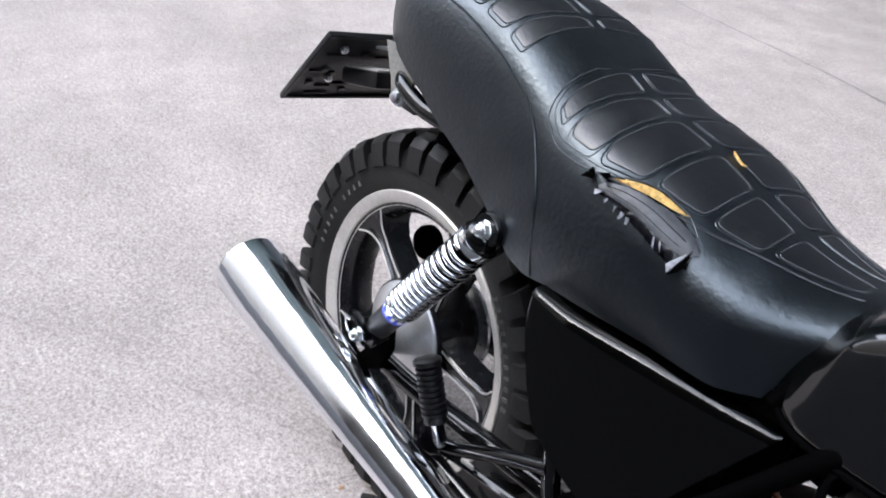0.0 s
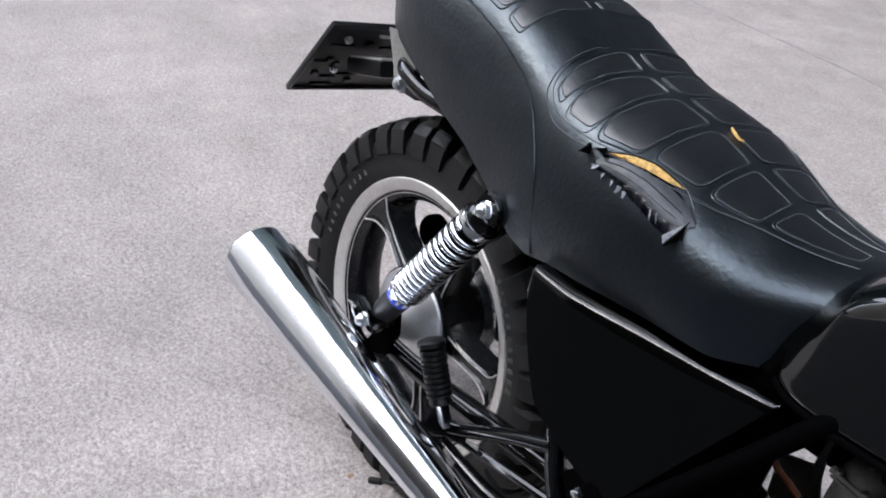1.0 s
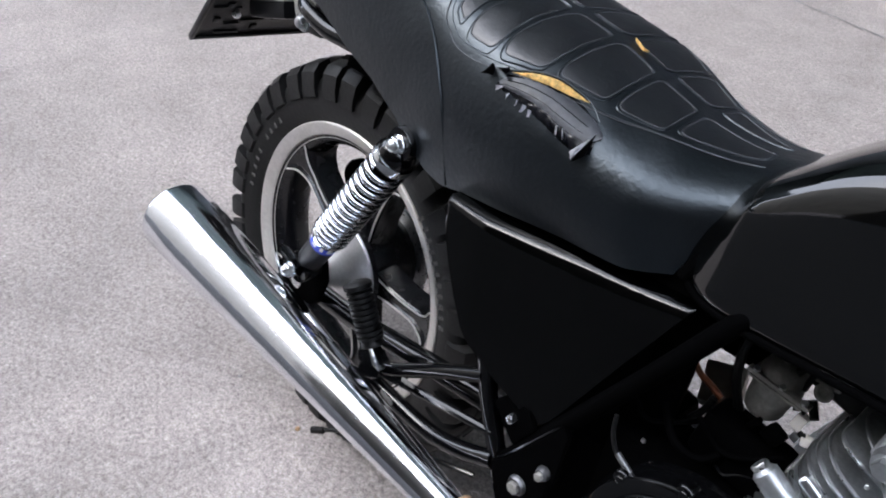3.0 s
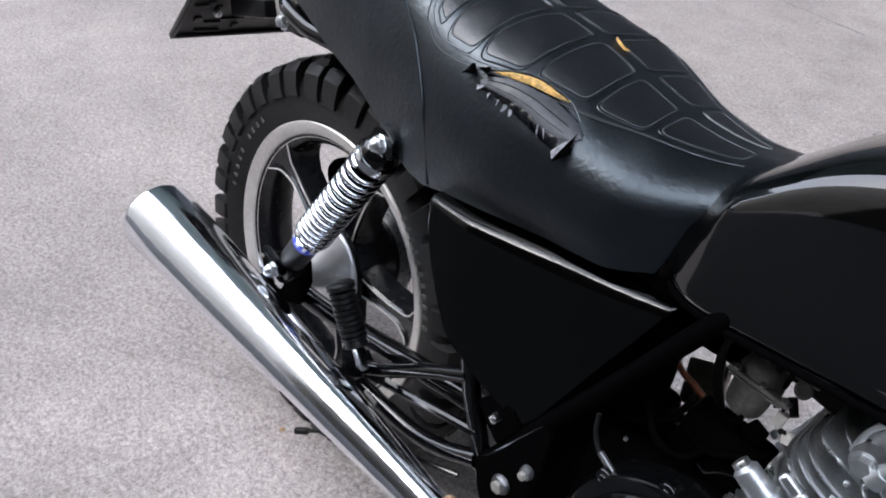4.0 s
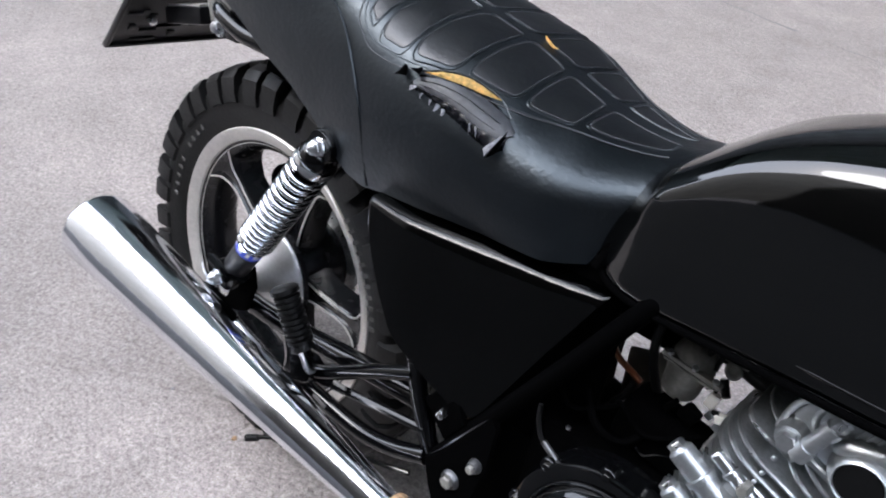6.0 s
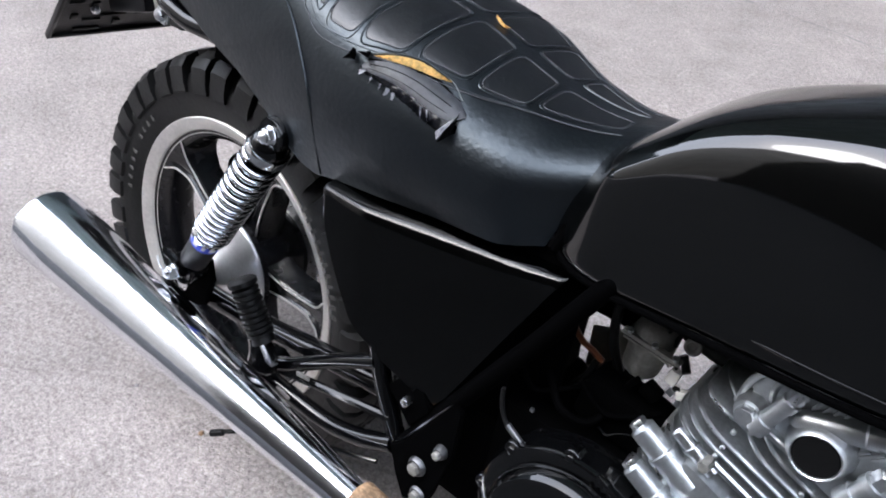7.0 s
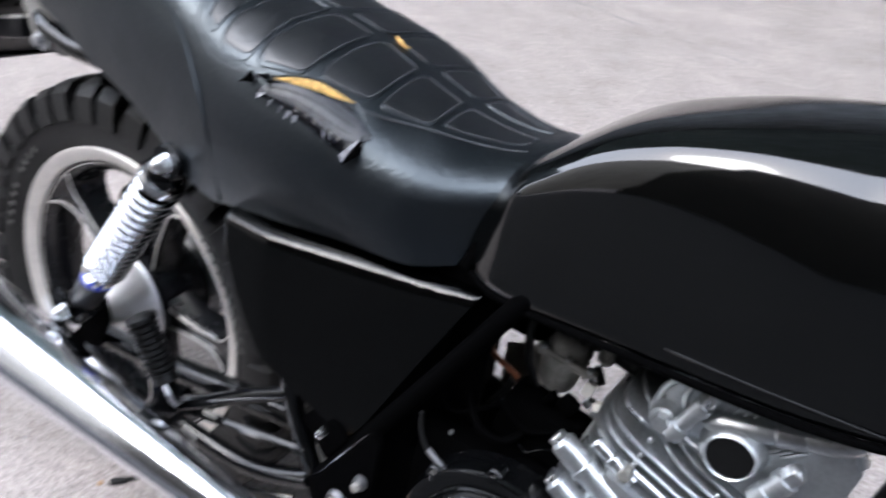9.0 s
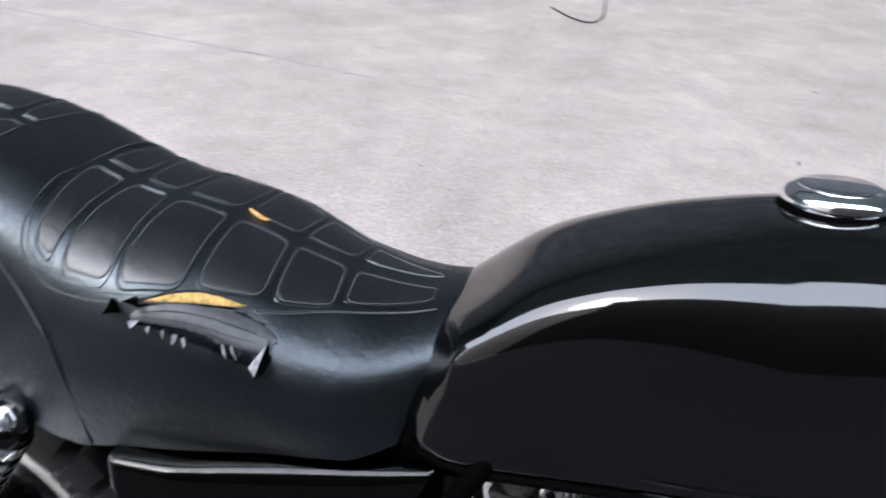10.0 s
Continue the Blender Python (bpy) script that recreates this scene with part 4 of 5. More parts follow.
rnd = random.Random(4)
for k in range(15):
    q = up * rnd.uniform(-0.085, 0.07) + Vector((0, rnd.uniform(-0.115, 0.04), 0))
    part("moulded_rib", block(mid + q + nrm * 0.0035, rnd.choice([(0.004, 0.03, 0.004), (0.022, 0.004, 0.004), (0.004, 0.045, 0.004), (0.012, 0.012, 0.004)]), 0.001, rot), PLASTIC, holder)
for uu, yy in ((0.060, -0.085), (-0.030, -0.070)):
    o = mid + up * uu + Vector((0, yy, 0)) + nrm * 0.003
    part("plate_screw", hexagon(o, nrm, 0.008, 0.006, dome=0.004), ZINC, holder)
tilt = Matrix.Rotation(radians(-14), 3, "Y")
lampbox = part("tail_lamp_box", block((-0.236, -0.03, 0.362), (0.105, 0.075, 0.028), 0.006, tilt), PLASTIC, bike, "black plastic plate lamp housing")
part("lamp_cover", block(Vector((-0.236, -0.03, 0.362)) + tilt @ Vector((0, 0, 0.0152)), (0.096, 0.066, 0.004), 0.0015, tilt), LIP, lampbox, "grey lamp cover")
for side in (-1, 1):
    bm = plate([(x, side * 0.113, z) for x, z in ((-0.118, 0.462), (-0.076, 0.466), (-0.034, 0.436), (-0.040, 0.390), (-0.060, 0.380), (-0.080, 0.388), (-0.090, 0.414))], side * -0.004, bevel=0.001)
    part("plate_bracket", bm, CARB, bike, "bright steel bracket")
    part("bracket_block", block((-0.030, side * 0.106, 0.398), (0.030, 0.022, 0.026), 0.003), PLASTIC, bike)
    part("bolt", lathe([(0, 0.0135), (0.0025, 0.0135)], (-0.061, side * 0.113, 0.395), (0, side, 0), 24), ZINC, bike)
    part("bolt", hexagon((-0.061, side * 0.1155, 0.395), (0, side, 0), 0.0090, 0.008, dome=0.003), SATIN, bike, "zinc plated bracket bolt")
part("plate_arm", block((-0.165, 0, 0.432), (0.13, 0.10, 0.005), 0.001, Matrix.Rotation(radians(-14), 3, "Y")), ZINC, bike)

# ---- engine ----
DARK_CASE = material("black_engine_case", (0.0014, 0.0015, 0.0017), 0.08, spec=0.5, rough_var=0.03)
# Simple near-black blocks fill the bay; its shade is put into their colour.
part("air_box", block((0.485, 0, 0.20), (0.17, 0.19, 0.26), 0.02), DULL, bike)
part("dark_bay_filler", block((0.5675, -0.072, 0.20), (0.103, 0.008, 0.24), 0.003), DULL, bike)
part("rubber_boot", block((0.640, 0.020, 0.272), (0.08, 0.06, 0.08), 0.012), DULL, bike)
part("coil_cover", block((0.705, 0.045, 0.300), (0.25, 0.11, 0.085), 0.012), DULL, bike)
part("crankcase", block((0.735, 0.005, -0.015), (0.40, 0.21, 0.17), 0.03), DARK_CASE, bike)
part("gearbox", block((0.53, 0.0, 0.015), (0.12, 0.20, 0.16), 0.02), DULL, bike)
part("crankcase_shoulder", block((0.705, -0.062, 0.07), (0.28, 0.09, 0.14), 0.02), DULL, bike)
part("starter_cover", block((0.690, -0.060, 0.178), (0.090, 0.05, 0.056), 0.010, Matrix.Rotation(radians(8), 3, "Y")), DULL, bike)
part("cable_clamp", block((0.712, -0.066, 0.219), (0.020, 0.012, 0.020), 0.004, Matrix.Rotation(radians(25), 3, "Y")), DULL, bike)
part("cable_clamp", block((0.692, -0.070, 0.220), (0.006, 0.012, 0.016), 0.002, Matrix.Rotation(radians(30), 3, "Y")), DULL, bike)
part("drive_cover", block((0.602, 0.10, 0.122), (0.05, 0.03, 0.055), 0.003, Matrix.Rotation(radians(-45), 3, "X") @ Matrix.Rotation(radians(-20), 3, "Y")), BEIGE, bike, "pale beige drive cover")
part("frame_backbone", block((0.82, 0, 0.335), (0.46, 0.06, 0.05), 0.012), FRAME, bike)
cc = Vector((0.702, -0.12, 0.056))
clutch = part("clutch_cover", lathe([(0.0, 0.113), (0.016, 0.113), (0.018, 0.1116), (0.030, 0.1102), (0.0340, 0.1080), (0.0356, 0.1040), (0.0360, 0.092)], cc, (0, -1, 0), 64), DARK_CASE, bike, "gloss black round clutch cover")
part("cover_dome", lathe([(0.034, 0.092), (0.046, 0.090), (0.054, 0.084), (0.057, 0.074), (0.057, 0.001)], cc, (0, -1, 0), 64), DARK_CASE, clutch)
for k in range(9):
    a = radians(20 + 40 * k)
    o = cc + Vector((0.107 * math.cos(a), -0.018, 0.107 * math.sin(a)))
    part("screw_boss", lathe([(0, 0.011), (0.012, 0.0105), (0.014, 0.009)], o, (0, -1, 0), 16), DARK_CASE, clutch)
    part("screw", hexagon(o + Vector((0, -0.013, 0)), (0, -1, 0), 0.0055, 0.004, dome=0.001), FRAME, clutch)
badge = part("case_badge", block((0.728, -0.153, 0.152), (0.034, 0.008, 0.018), 0.003, Matrix.Rotation(radians(24), 3, "Y")), DARK_CASE, clutch)
for k in range(4):
    part("badge_bar", block(Vector((0.718 + 0.0065 * k, -0.1578, 0.1565 - 0.0029 * k)), (0.0035, 0.0015, 0.009), 0, Matrix.Rotation(radians(24), 3, "Y")), FRAME, badge)

TILT = radians(20)
EU, EA = Vector((math.cos(TILT), 0, -math.sin(TILT))), Vector((math.sin(TILT), 0, math.cos(TILT)))
EO = Vector((0.868, 0, 0.287))
EROT = Matrix((EU, Vector((0, 1, 0)), EA)).transposed()


def eng(p, y, q):
    return EO + EU * p + Vector((0, y, 0)) + EA * q


def rounded_slab(p0, p1, hy, q, thick, r, n=7):
    """A cooling fin: a flat plate with round corners and a thin rounded rim."""
    out = []
    for cx, cy, a0 in ((p1 - r, hy - r, 0), (p0 + r, hy - r, 90), (p0 + r, -hy + r, 180), (p1 - r, -hy + r, 270)):
        for k in range(n):
            a = radians(a0 + 90 * k / (n - 1))
            out.append((cx + r * math.cos(a), cy + r * math.sin(a)))
    mid_p = (p0 + p1) / 2
    bm = bmesh.new()
    rings = []
    for dq, inset in ((-thick / 2, 0.0012), (-thick / 4, 0.0), (thick / 6, 0.0), (thick / 2, 0.0018)):
        rings.append([eng(mid_p + (p - mid_p) * (1 - inset / 0.1), y * (1 - inset / 0.1), q + dq) for p, y in out])
    skin(bm, rings)
    return bm


def fin(parent, q, p0, p1=0.098, hy=0.118, thick=0.0040, r=0.045):
    """A cast fin; the sky's glint on its rim is helped by a brighter material."""
    ob = part("fin", rounded_slab(p0, p1, hy, q, thick, r), FIN, parent, sharp=20)
    ob.data.materials.append(RIM)
    for f in ob.data.polygons:
        if abs(f.normal.dot(EA)) < 0.95:
            f.material_index = 1
    return ob


barrel = part("cylinder", block(eng(0.0, 0, -0.155), (0.124, 0.166, 0.17), 0.02, EROT), FIN, bike, "cast aluminium finned cylinder")
part("gasket", rounded_slab(-0.086, 0.086, 0.112, -0.0935, 0.0016, 0.045), ZINC, barrel)
for k in range(10):
    fin(barrel, -0.1030 - 0.0105 * k, -0.094 - 0.001 * (k % 2), thick=0.0038)
HEAD_SIDE = ((0.799, 0.276), (0.798, 0.300), (0.800, 0.318), (0.809, 0.332), (0.824, 0.339), (0.862, 0.343), (0.90, 0.350), (0.945, 0.345), (0.962, 0.318), (0.956, 0.262), (0.945, 0.223), (0.913, 0.2350), (0.860, 0.2545))
head = part("cylinder_head", plate([(x, -0.108, z) for x, z in HEAD_SIDE], 0.216, bevel=0.004), ALLOY, bike, "bright cast aluminium cylinder head")
part("head_rim", tube(rounded([(x, -0.108, z) for x, z in ((0.794, 0.288), (0.798, 0.314), (0.809, 0.3285), (0.826, 0.335), (0.862, 0.338), (0.90, 0.346))]), 0.0032, 8), ALLOY, head)
part("head_rim", tube(rounded([(x, -0.109, z) for x, z in ((0.824, 0.334), (0.818, 0.318), (0.822, 0.304), (0.838, 0.300))]), 0.0030, 8), ALLOY, head)
part("head_core", block(eng(0.005, 0, -0.055), (0.124, 0.170, 0.055), 0.006, EROT), FIN, head)
for q, p0, p1, thick in ((-0.020, -0.094, 0.02, 0.0040), (-0.036, -0.096, -0.046, 0.0040), (-0.0345, -0.044, 0.098, 0.0040), (-0.0475, -0.050, 0.098, 0.0040), (-0.060, -0.098, 0.098, 0.0040), (-0.073, -0.099, 0.098, 0.0040), (-0.0855, -0.100, 0.098, 0.0046)):
    fin(head, q, p0, p1, thick=thick, r=min(0.045, (p1 - p0) * 0.45))
for p, q in ((-0.052, -0.0455), (-0.043, -0.0330), (-0.048, -0.0655), (-0.046, -0.0785), (0.020, -0.0420), (0.019, -0.0545), (0.018, -0.067)):
    part("casting_dot", lathe([(-0.004, 0.0026), (0.001, 0.0024), (0.002, 0.0014)], eng(p, -0.1165, q), (0, -1, 0.3), 10), ALLOY, head)
o = Vector((0.868, -0.108, 0.2885))
part("plug_boss", lathe([(0.0, 0.0290), (0.008, 0.0270), (0.016, 0.0235), (0.0195, 0.0218), (0.0205, 0.0205), (0.0195, 0.0195), (0.012, 0.0192)], o, (0, -1, 0), 48, caps=False), ALLOY, head)
part("rubber_plug", lathe([(0.010, 0.0194), (0.0175, 0.0192), (0.0188, 0.0178), (0.0190, 0.001)], o, (0, -1, 0), 40), GRIP, head, "round black rubber plug")
# cam tube and collar along the head
a, b = Vector((0.846, -0.112, 0.3055)), Vector((0.892, -0.110, 0.3200))
dt = (b - a).normalized()
tubey = part("cam_tube", lathe([(-0.010, 0.002), (-0.008, 0.006), (-0.003, 0.009), (0.004, 0.0102), ((b - a).length - 0.002, 0.0108), ((b - a).length, 0.0100)], a, dt, 32), ALLOY, head)
part("cam_collar", lathe([(0.0, 0.0100), (0.002, 0.0118), (0.022, 0.0118), (0.024, 0.0105)], b, dt, 32), SATIN, head)
part("breather_hose", tube(rounded([b + dt * 0.022, b + dt * 0.05, b + dt * 0.07 + Vector((0, 0.02, 0.0)), b + dt * 0.09 + Vector((0, 0.06, 0))]), 0.0105, 14), SATIN, head)
for k in range(4):
    c0 = Vector((0.8545 + 0.0078 * k, -0.108, 0.3285 + 0.0026 * k))
    part("head_rib", block(c0, (0.0028, 0.008, 0.026), 0.001, Matrix.Rotation(radians(22), 3, "Y")), ALLOY, head)
for k in range(3):
    c0 = Vector((0.892 + 0.0095 * k, -0.108, 0.300 + 0.004 * k))
    part("head_rib", block(c0, (0.0028, 0.008, 0.022), 0.001, Matrix.Rotation(radians(48), 3, "Y")), ALLOY, head)
# stud bosses, hex plug
for (x0, z0), (x1, z1), r in (((0.818, 0.283), (0.8395, 0.3365), 0.0078), ((0.900, 0.262), (0.919, 0.305), 0.0095)):
    a, b = Vector((x0, -0.124, z0)), Vector((x1, -0.124, z1))
    dd = (b - a).normalized()
    part("stud_boss", lathe([(0, r * 1.25), (0.014, r * 1.2), (0.0145, r * 0.98), ((b - a).length - 0.022, r * 0.95), ((b - a).length - 0.0215, r * 1.15), ((b - a).length - 0.013, r * 1.15), ((b - a).length - 0.012, r * 0.8)], a, dd, 24), ALLOY, head)
    part("stud_nut", hexagon(b - dd * 0.013, dd, r * 0.98, 0.012, dome=0.005), ZINC, head)
o = Vector((0.807, -0.104, 0.291))
part("hex_plug", lathe([(0.0, 0.0145), (0.014, 0.0128), (0.018, 0.0118)], o, (0, -1, 0), 28), ALLOY, head)
part("hex_plug", hexagon(o + Vector((0, -0.017, 0)), (0, -1, 0), 0.0092, 0.010), ALLOY, head)
part("small_bolt", hexagon((0.7950, -0.116, 0.2215), (0, -1, 0.1), 0.0062, 0.018, dome=0.001), CARB, barrel)
# cam chain tensioner behind the cylinder
a = Vector((0.729, -0.128, 0.224))
dd = Vector((0.86, 0.06, -0.50)).normalized()
ten = part("chain_tensioner", lathe([(0.0, 0.009), (0.003, 0.0125), (0.030, 0.0135), (0.031, 0.016), (0.036, 0.016), (0.037, 0.0135), (0.070, 0.0145)], a, dd, 24), ALLOY, bike, "cast aluminium chain tensioner")
part("tensioner_bolt", hexagon(a - dd * 0.006, dd, 0.0085, 0.008), ZINC, ten)
part("tensioner_body", lathe([(0.0, 0.008), (0.003, 0.0115), (0.032, 0.0120), (0.033, 0.0145), (0.038, 0.0145), (0.039, 0.012), (0.068, 0.0125)], a + Vector((0.008, -0.012, -0.036)), dd, 24), ALLOY, ten)
part("tensioner_bolt", hexagon(a + Vector((0.004, -0.012, -0.033)), dd, 0.0085, 0.008), ZINC, ten)
part("tensioner_pipe", lathe([(0.0, 0.005), (0.002, 0.0068), (0.02, 0.0068), (0.021, 0.0085), (0.026, 0.0085), (0.027, 0.007), (0.05, 0.007)], a + Vector((0.030, 0.006, 0.014)), dd, 18), SATIN, ten)
part("tensioner_block", block(a + dd * 0.062 + Vector((0.006, 0.012, -0.016)), (0.05, 0.04, 0.07), 0.008, EROT), ALLOY, ten)
part("small_bolt", hexagon((0.786, -0.140, 0.168), (0, -1, 0.2), 0.0075, 0.008, dome=0.002), ZINC, ten)

# ---- carburettor and hoses ----
c0, ca = Vector((0.6855, -0.042, 0.2205)), Vector((0.10, -0.05, 1.0)).normalized()
carb = part("carburettor", lathe([(-0.001, 0.010), (0.0, 0.0165), (0.003, 0.0190), (0.008, 0.0202), (0.038, 0.0225), (0.040, 0.0250), (0.044, 0.0250), (0.0445, 0.0225), (0.052, 0.0222), (0.060, 0.0195), (0.066, 0.013), (0.069, 0.003)], c0, ca, 40), CARB, bike, "dull grey carburettor with round float bowl")
dip = Matrix.Rotation(radians(5.7), 3, "Y")
part("carb_flange", block((0.6965, -0.0640, 0.2666), (0.066, 0.010, 0.0048), 0.0012, dip), CARB, carb)
part("carb_flange", block((0.6945, -0.0655, 0.2618), (0.056, 0.006, 0.0030), 0.001, dip), CARB, carb)
for x, z in ((0.672, 0.2705), (0.700, 0.2675), (0.7235, 0.2655)):
    part("carb_screw", hexagon((x, -0.0655, z), (0, -0.4, 0.9), 0.0036, 0.005), ZINC, carb)
part("carb_screw", lathe([(0, 0.0085), (0.012, 0.0085), (0.013, 0.0075), (0.0132, 0.005), (0.012, 0.004)], (0.7290, -0.040, 0.272), (0.05, -0.8, 0.6), 24), CARB, carb)
part("carb_body", block((0.716, -0.030, 0.2860), (0.050, 0.022, 0.014), 0.003, Matrix.Rotation(radians(-1), 3, "Y")), CARB, carb)
part("carb_strut", tube([(0.7130, -0.046, 0.268), (0.7160, -0.046, 0.293)], 0.0030, 8), GRIP, carb)
part("carb_strut", tube([(0.7240, -0.044, 0.262), (0.7300, -0.046, 0.252), (0.7340, -0.05, 0.248)], 0.0045, 8), GRIP, carb)
part("carb_pin", tube([(0.6895, -0.050, 0.286), (0.6925, -0.050, 0.297)], 0.0038, 10), CARB, carb)
part("carb_arm", tube(rounded([(0.6980, -0.05, 0.272), (0.7030, -0.05, 0.284), (0.7090, -0.046, 0.296)]), 0.004, 10), GRIP, carb)
part("inlet_stub", tube([(0.7150, -0.02, 0.284), (0.7720, -0.02, 0.272)], 0.0175, 18), GRIP, bike)
part("fuel_hose", tube(rounded([(0.662, -0.06, 0.33), (0.652, -0.062, 0.29), (0.655, -0.058, 0.25), (0.663, -0.05, 0.22), (0.675, -0.04, 0.19)]), 0.0052, 10), GRIP, bike)
part("drain_hose", tube(rounded([(0.5990, -0.045, 0.246), (0.6050, -0.045, 0.230), (0.6170, -0.045, 0.218), (0.6330, -0.045, 0.212), (0.6470, -0.045, 0.206)]), 0.0036, 10), AMBER, bike, "brown rubber hose")
part("brown_duct", tube(rounded([(0.5910, -0.035, 0.232), (0.5960, -0.035, 0.212), (0.5980, -0.035, 0.190)]), 0.0045, 10), AMBER, bike)
part("drain_hose", tube(rounded([(0.6420, -0.05, 0.205), (0.6370, -0.05, 0.185), (0.6270, -0.05, 0.165)]), 0.0042, 10), GRIP, bike)
part("throttle_cable", tube(rounded([(0.6770, -0.05, 0.298), (0.6970, -0.06, 0.312), (0.7270, -0.07, 0.315), (0.80, -0.08, 0.335)]), 0.003, 8), GRIP, bike)
con = part("wire_connector", block((0.7235, -0.05, 0.2375), (0.0115, 0.009, 0.018), 0.0015, Matrix.Rotation(radians(12), 3, "Y")), WHITE, bike, "white plastic wire connector")
part("connector_plug", block((0.738, -0.05, 0.2225), (0.012, 0.009, 0.010), 0.0015, Matrix.Rotation(radians(-14), 3, "Y")), WHITE, con)
part("connector_plug", block((0.7265, -0.05, 0.2205), (0.008, 0.009, 0.009), 0.0015, Matrix.Rotation(radians(20), 3, "Y")), ZINC, con)
for k in range(3):
    part("wire_loom", tube(rounded([(0.726 + 0.003 * k, -0.05, 0.229), (0.730 + 0.003 * k, -0.052, 0.224), (0.742 + 0.004 * k, -0.045, 0.212), (0.77, -0.04, 0.205 + 0.003 * k)]), 0.0016, 6), GRIP, con)
part("wire_loom", tube(rounded([(0.723, -0.05, 0.247), (0.722, -0.052, 0.253), (0.714, -0.055, 0.249)]), 0.002, 6), GRIP, con)
part("intake_rubber", tube(rounded([(0.760, -0.03, 0.262), (0.758, -0.045, 0.244), (0.765, -0.05, 0.225)]), 0.006, 10), GRIP, bike)
part("breather_pipe", tube(rounded([(0.586, -0.138, 0.180), (0.590, -0.140, 0.160), (0.600, -0.142, 0.144), (0.614, -0.143, 0.136), (0.632, -0.144, 0.131)]), 0.0026, 10), GRIP, bike)
part("pipe_sleeve", tube([(0.603, -0.1415, 0.1415), (0.626, -0.1440, 0.1315)], 0.0038, 12), STEEL, bike)
part("pipe_banjo", lathe([(0, 0.0085), (0.008, 0.0085), (0.009, 0.0075)], (0.634, -0.140, 0.131), (0, -1, 0.2), 20), FRAME, bike)
part("banjo_bolt", hexagon((0.634, -0.149, 0.133), (0, -1, 0.2), 0.0055, 0.005, dome=0.001), STEEL, bike)
# Hoses at random places, near-black so that they sink into the bay's shade.
rng = random.Random(11)
for k in range(3):
    x, z = 0.60 + 0.040 * k, 0.165 + rng.uniform(-0.02, 0.035)
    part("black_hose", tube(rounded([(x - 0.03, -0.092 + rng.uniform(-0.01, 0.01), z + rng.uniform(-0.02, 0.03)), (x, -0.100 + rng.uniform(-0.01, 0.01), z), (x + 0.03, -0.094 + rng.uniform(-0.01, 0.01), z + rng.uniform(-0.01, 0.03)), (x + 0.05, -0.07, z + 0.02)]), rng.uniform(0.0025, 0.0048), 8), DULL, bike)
for k in range(2):
    part("clip", block((0.61 + 0.03 * k, -0.105, 0.165 + rng.uniform(-0.02, 0.03)), (0.006, 0.004, 0.004), 0.001), SATIN, bike)
part("clutch_arm", tube(rounded([(0.690, -0.122, 0.190), (0.700, -0.124, 0.188), (0.712, -0.124, 0.198), (0.724, -0.122, 0.203)]), 0.0015, 8), FRAME, bike)
part("down_tube", tube(rounded([(1.06, 0, 0.44), (1.02, 0, 0.30), (0.99, 0, 0.10), (0.95, 0, -0.07), (0.80, 0, -0.11)]), 0.016, 16), FRAME, bike)
part("head_stay", block((0.955, -0.06, 0.322), (0.012, 0.05, 0.05), 0.003), ALLOY, bike)
part("stay_bolt", hexagon((0.955, -0.085, 0.318), (0, -1, 0), 0.009, 0.012, dome=0.002), ZINC, bike)


# ---- small things on the ground ----
def ground_strip(points, width, name, mat, z=0.0035):
    bm = bmesh.new()
    line = rounded([Vector((x, y, z)) for x, y in points], 14)
    rows = []
    for i, p in enumerate(line):
        d = (line[min(i + 1, len(line) - 1)] - line[max(i - 1, 0)]).normalized()
        side = Vector((-d.y, d.x, 0))
        wob = 0.018 * noise.noise(Vector((i * 0.21, 1.3, 0))) + 0.006 * noise.noise(Vector((i * 0.9, 4.0, 0)))
        w = width * (0.5 + 0.9 * abs(noise.noise(Vector((i * 0.37, 8.0, 0)))))
        rows.append([bm.verts.new(p + side * (wob - w)), bm.verts.new(p + side * wob + Vector((0, 0, 0.0008))), bm.verts.new(p + side * (wob + w))])
    for a, b in zip(rows, rows[1:]):
        for j in range(2):
            bm.faces.new((a[j], a[j + 1], b[j + 1], b[j]))
    return part(name, bm, mat, ground, raw=True)


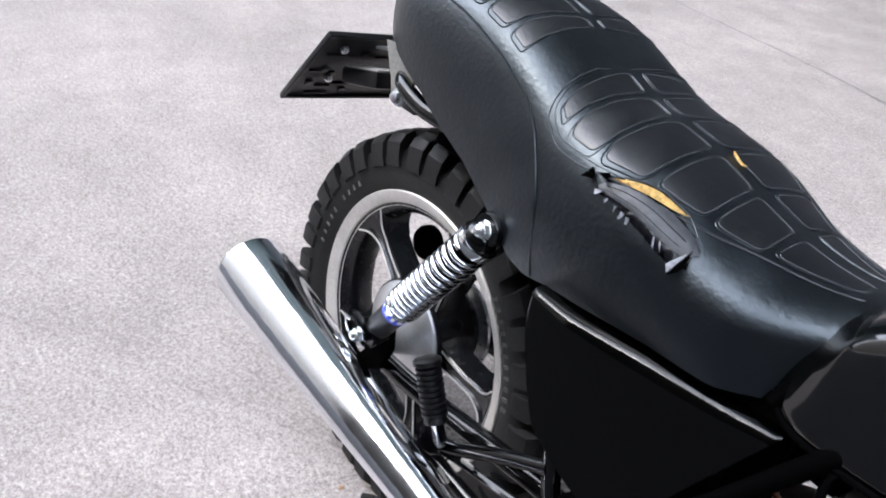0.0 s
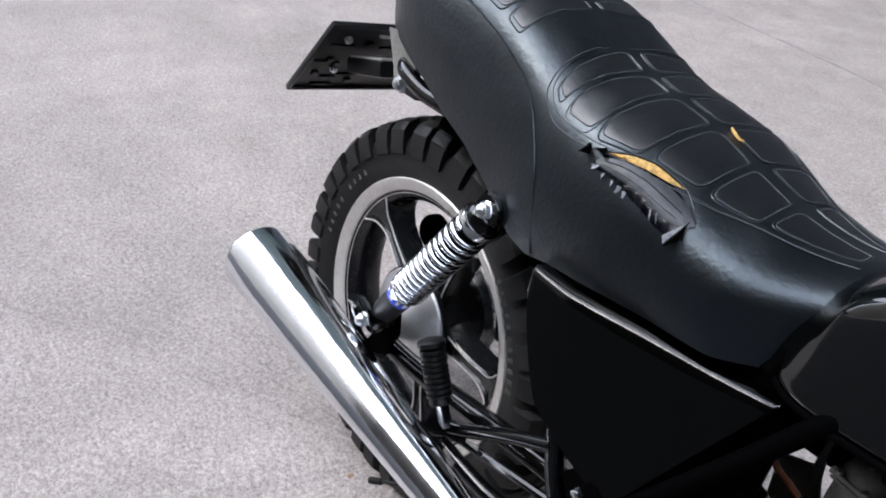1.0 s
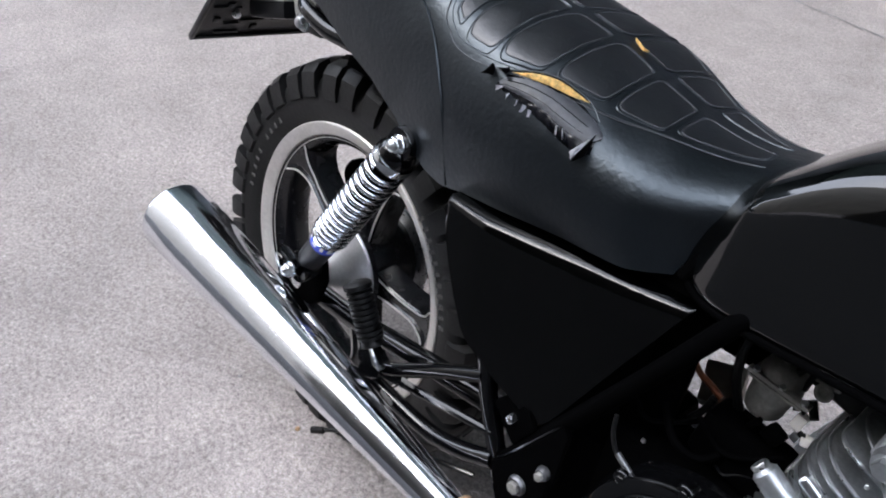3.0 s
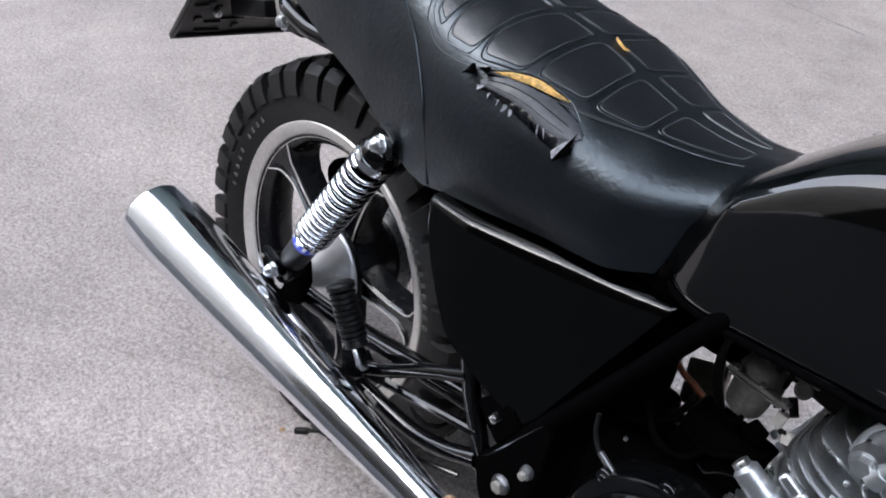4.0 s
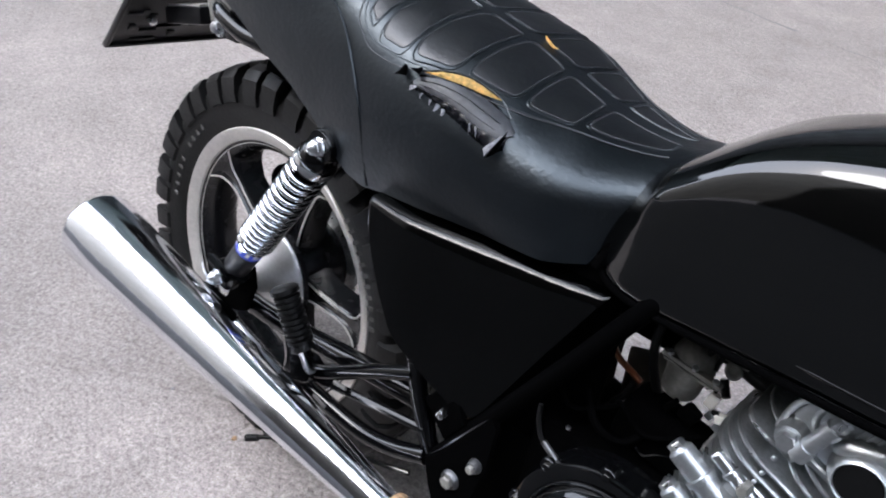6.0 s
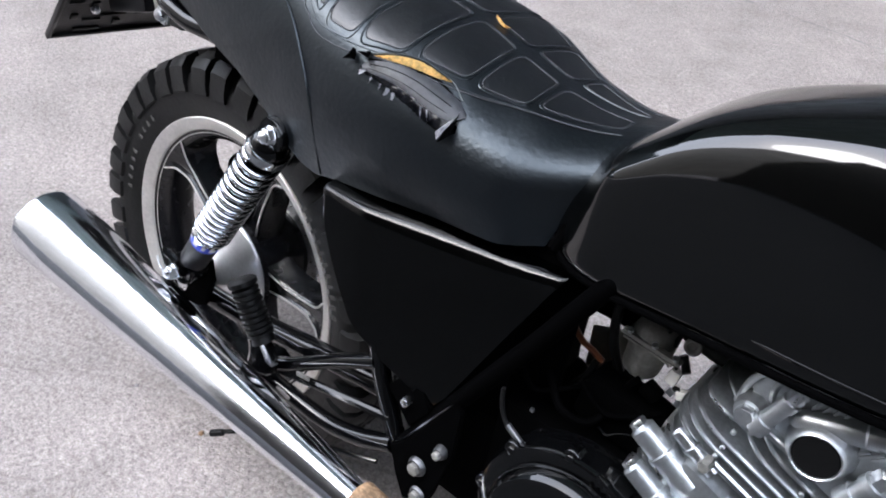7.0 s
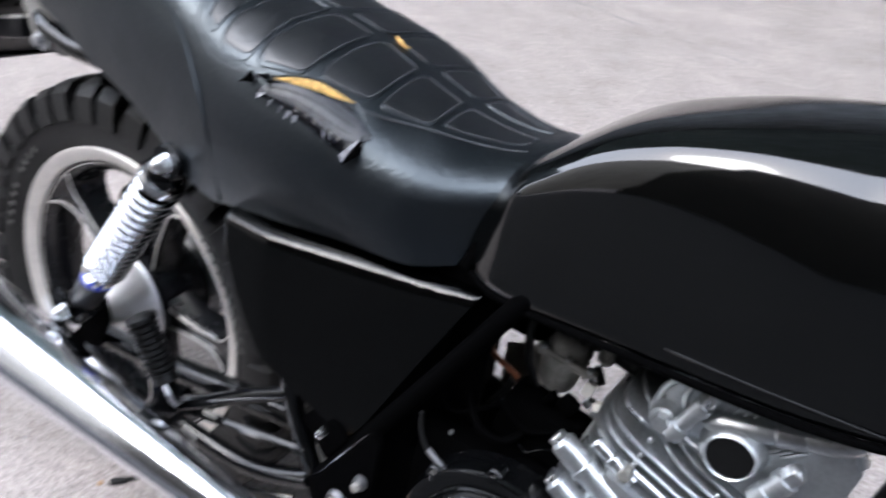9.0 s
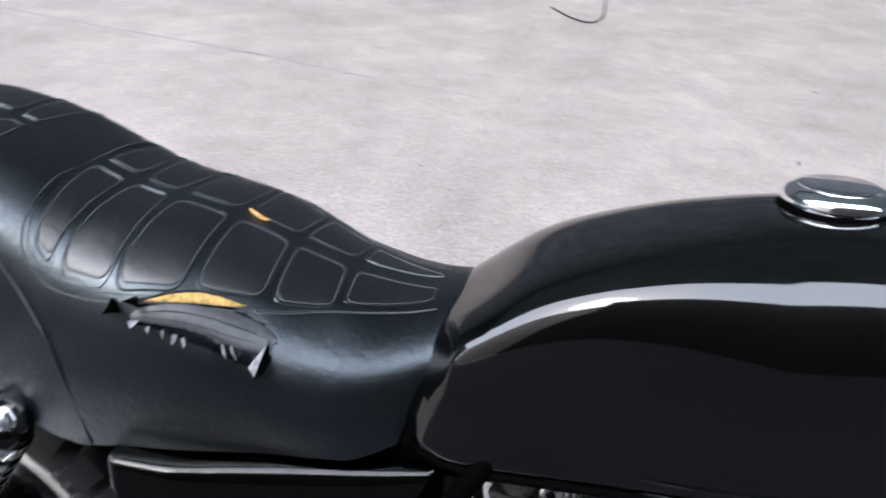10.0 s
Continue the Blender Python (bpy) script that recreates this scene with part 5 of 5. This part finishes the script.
ground_strip([(-3.2, 3.75), (-2.04, 3.45), (-1.31, 3.30), (-0.74, 3.15), (-0.23, 3.01)], 0.010, "crack", CRACK)
ground_strip([(-0.10, 2.98), (0.12, 2.93), (0.35, 2.87)], 0.005, "crack", CRACK)
wire = part("bent_wire", tube(rounded([(0.541, 4.80, 0.007), (0.60, 4.68, 0.007), (0.68, 4.55, 0.007), (0.788, 4.46, 0.007), (0.86, 4.55, 0.007), (0.893, 4.75, 0.007), (0.903, 5.14, 0.007)]), 0.0055, 8), FRAME, None, raw=True)
tagged(wire, "dark bent piece of wire lying on concrete", "wire")


def pebble(x, y, r, mat, label, seed):
    bm = bmesh.new()
    bmesh.ops.create_icosphere(bm, subdivisions=2, radius=r)
    for v in bm.verts:
        v.co *= 1 + 0.35 * noise.noise(v.co / r * 0.9 + Vector((seed, 0, 0)))
        v.co.z *= 0.55
    bmesh.ops.translate(bm, verts=bm.verts[:], vec=(x, y, r * 0.35))
    ob = part("stone", bm, mat, None, raw=True, sharp=60)
    tagged(ob, label, "stone", group="loose stones on the ground")


pebble(1.648, 2.492, 0.012, CRACK, "small dark stone lying on the concrete", 2)
pebble(0.197, 2.075, 0.007, CRACK, "small dark stone lying on the concrete", 3)
pebble(-0.195, -0.119, 0.004, CRACK, "small dark stone lying on the concrete", 4)
pebble(-0.008, -0.105, 0.0055, RUST, "small brown stone lying on the concrete", 1)
pebble(1.0, 2.6, 0.006, CRACK, "small dark stone lying on the concrete", 5)
pebble(1.936, 3.46, 0.010, CRACK, "small dark stone lying on the concrete", 6)

# ---- silencer hanger ----
for side in (-1, 1):
    hang = part("silencer_hanger", plate([(x, side * 0.172, z) for x, z in ((0.010, 0.082), (0.026, 0.088), (0.044, 0.086), (0.062, 0.074), (0.060, 0.054), (0.042, 0.044), (0.022, 0.050), (0.012, 0.064))], side * -0.003, bevel=0.001), FRAME, bike, "black steel silencer hanger")
    part("hanger_fold", tube(rounded([(0.004, side * 0.176, 0.066), (0.016, side * 0.180, 0.058), (0.028, side * 0.178, 0.046)]), 0.0014, 6), SATIN, hang)
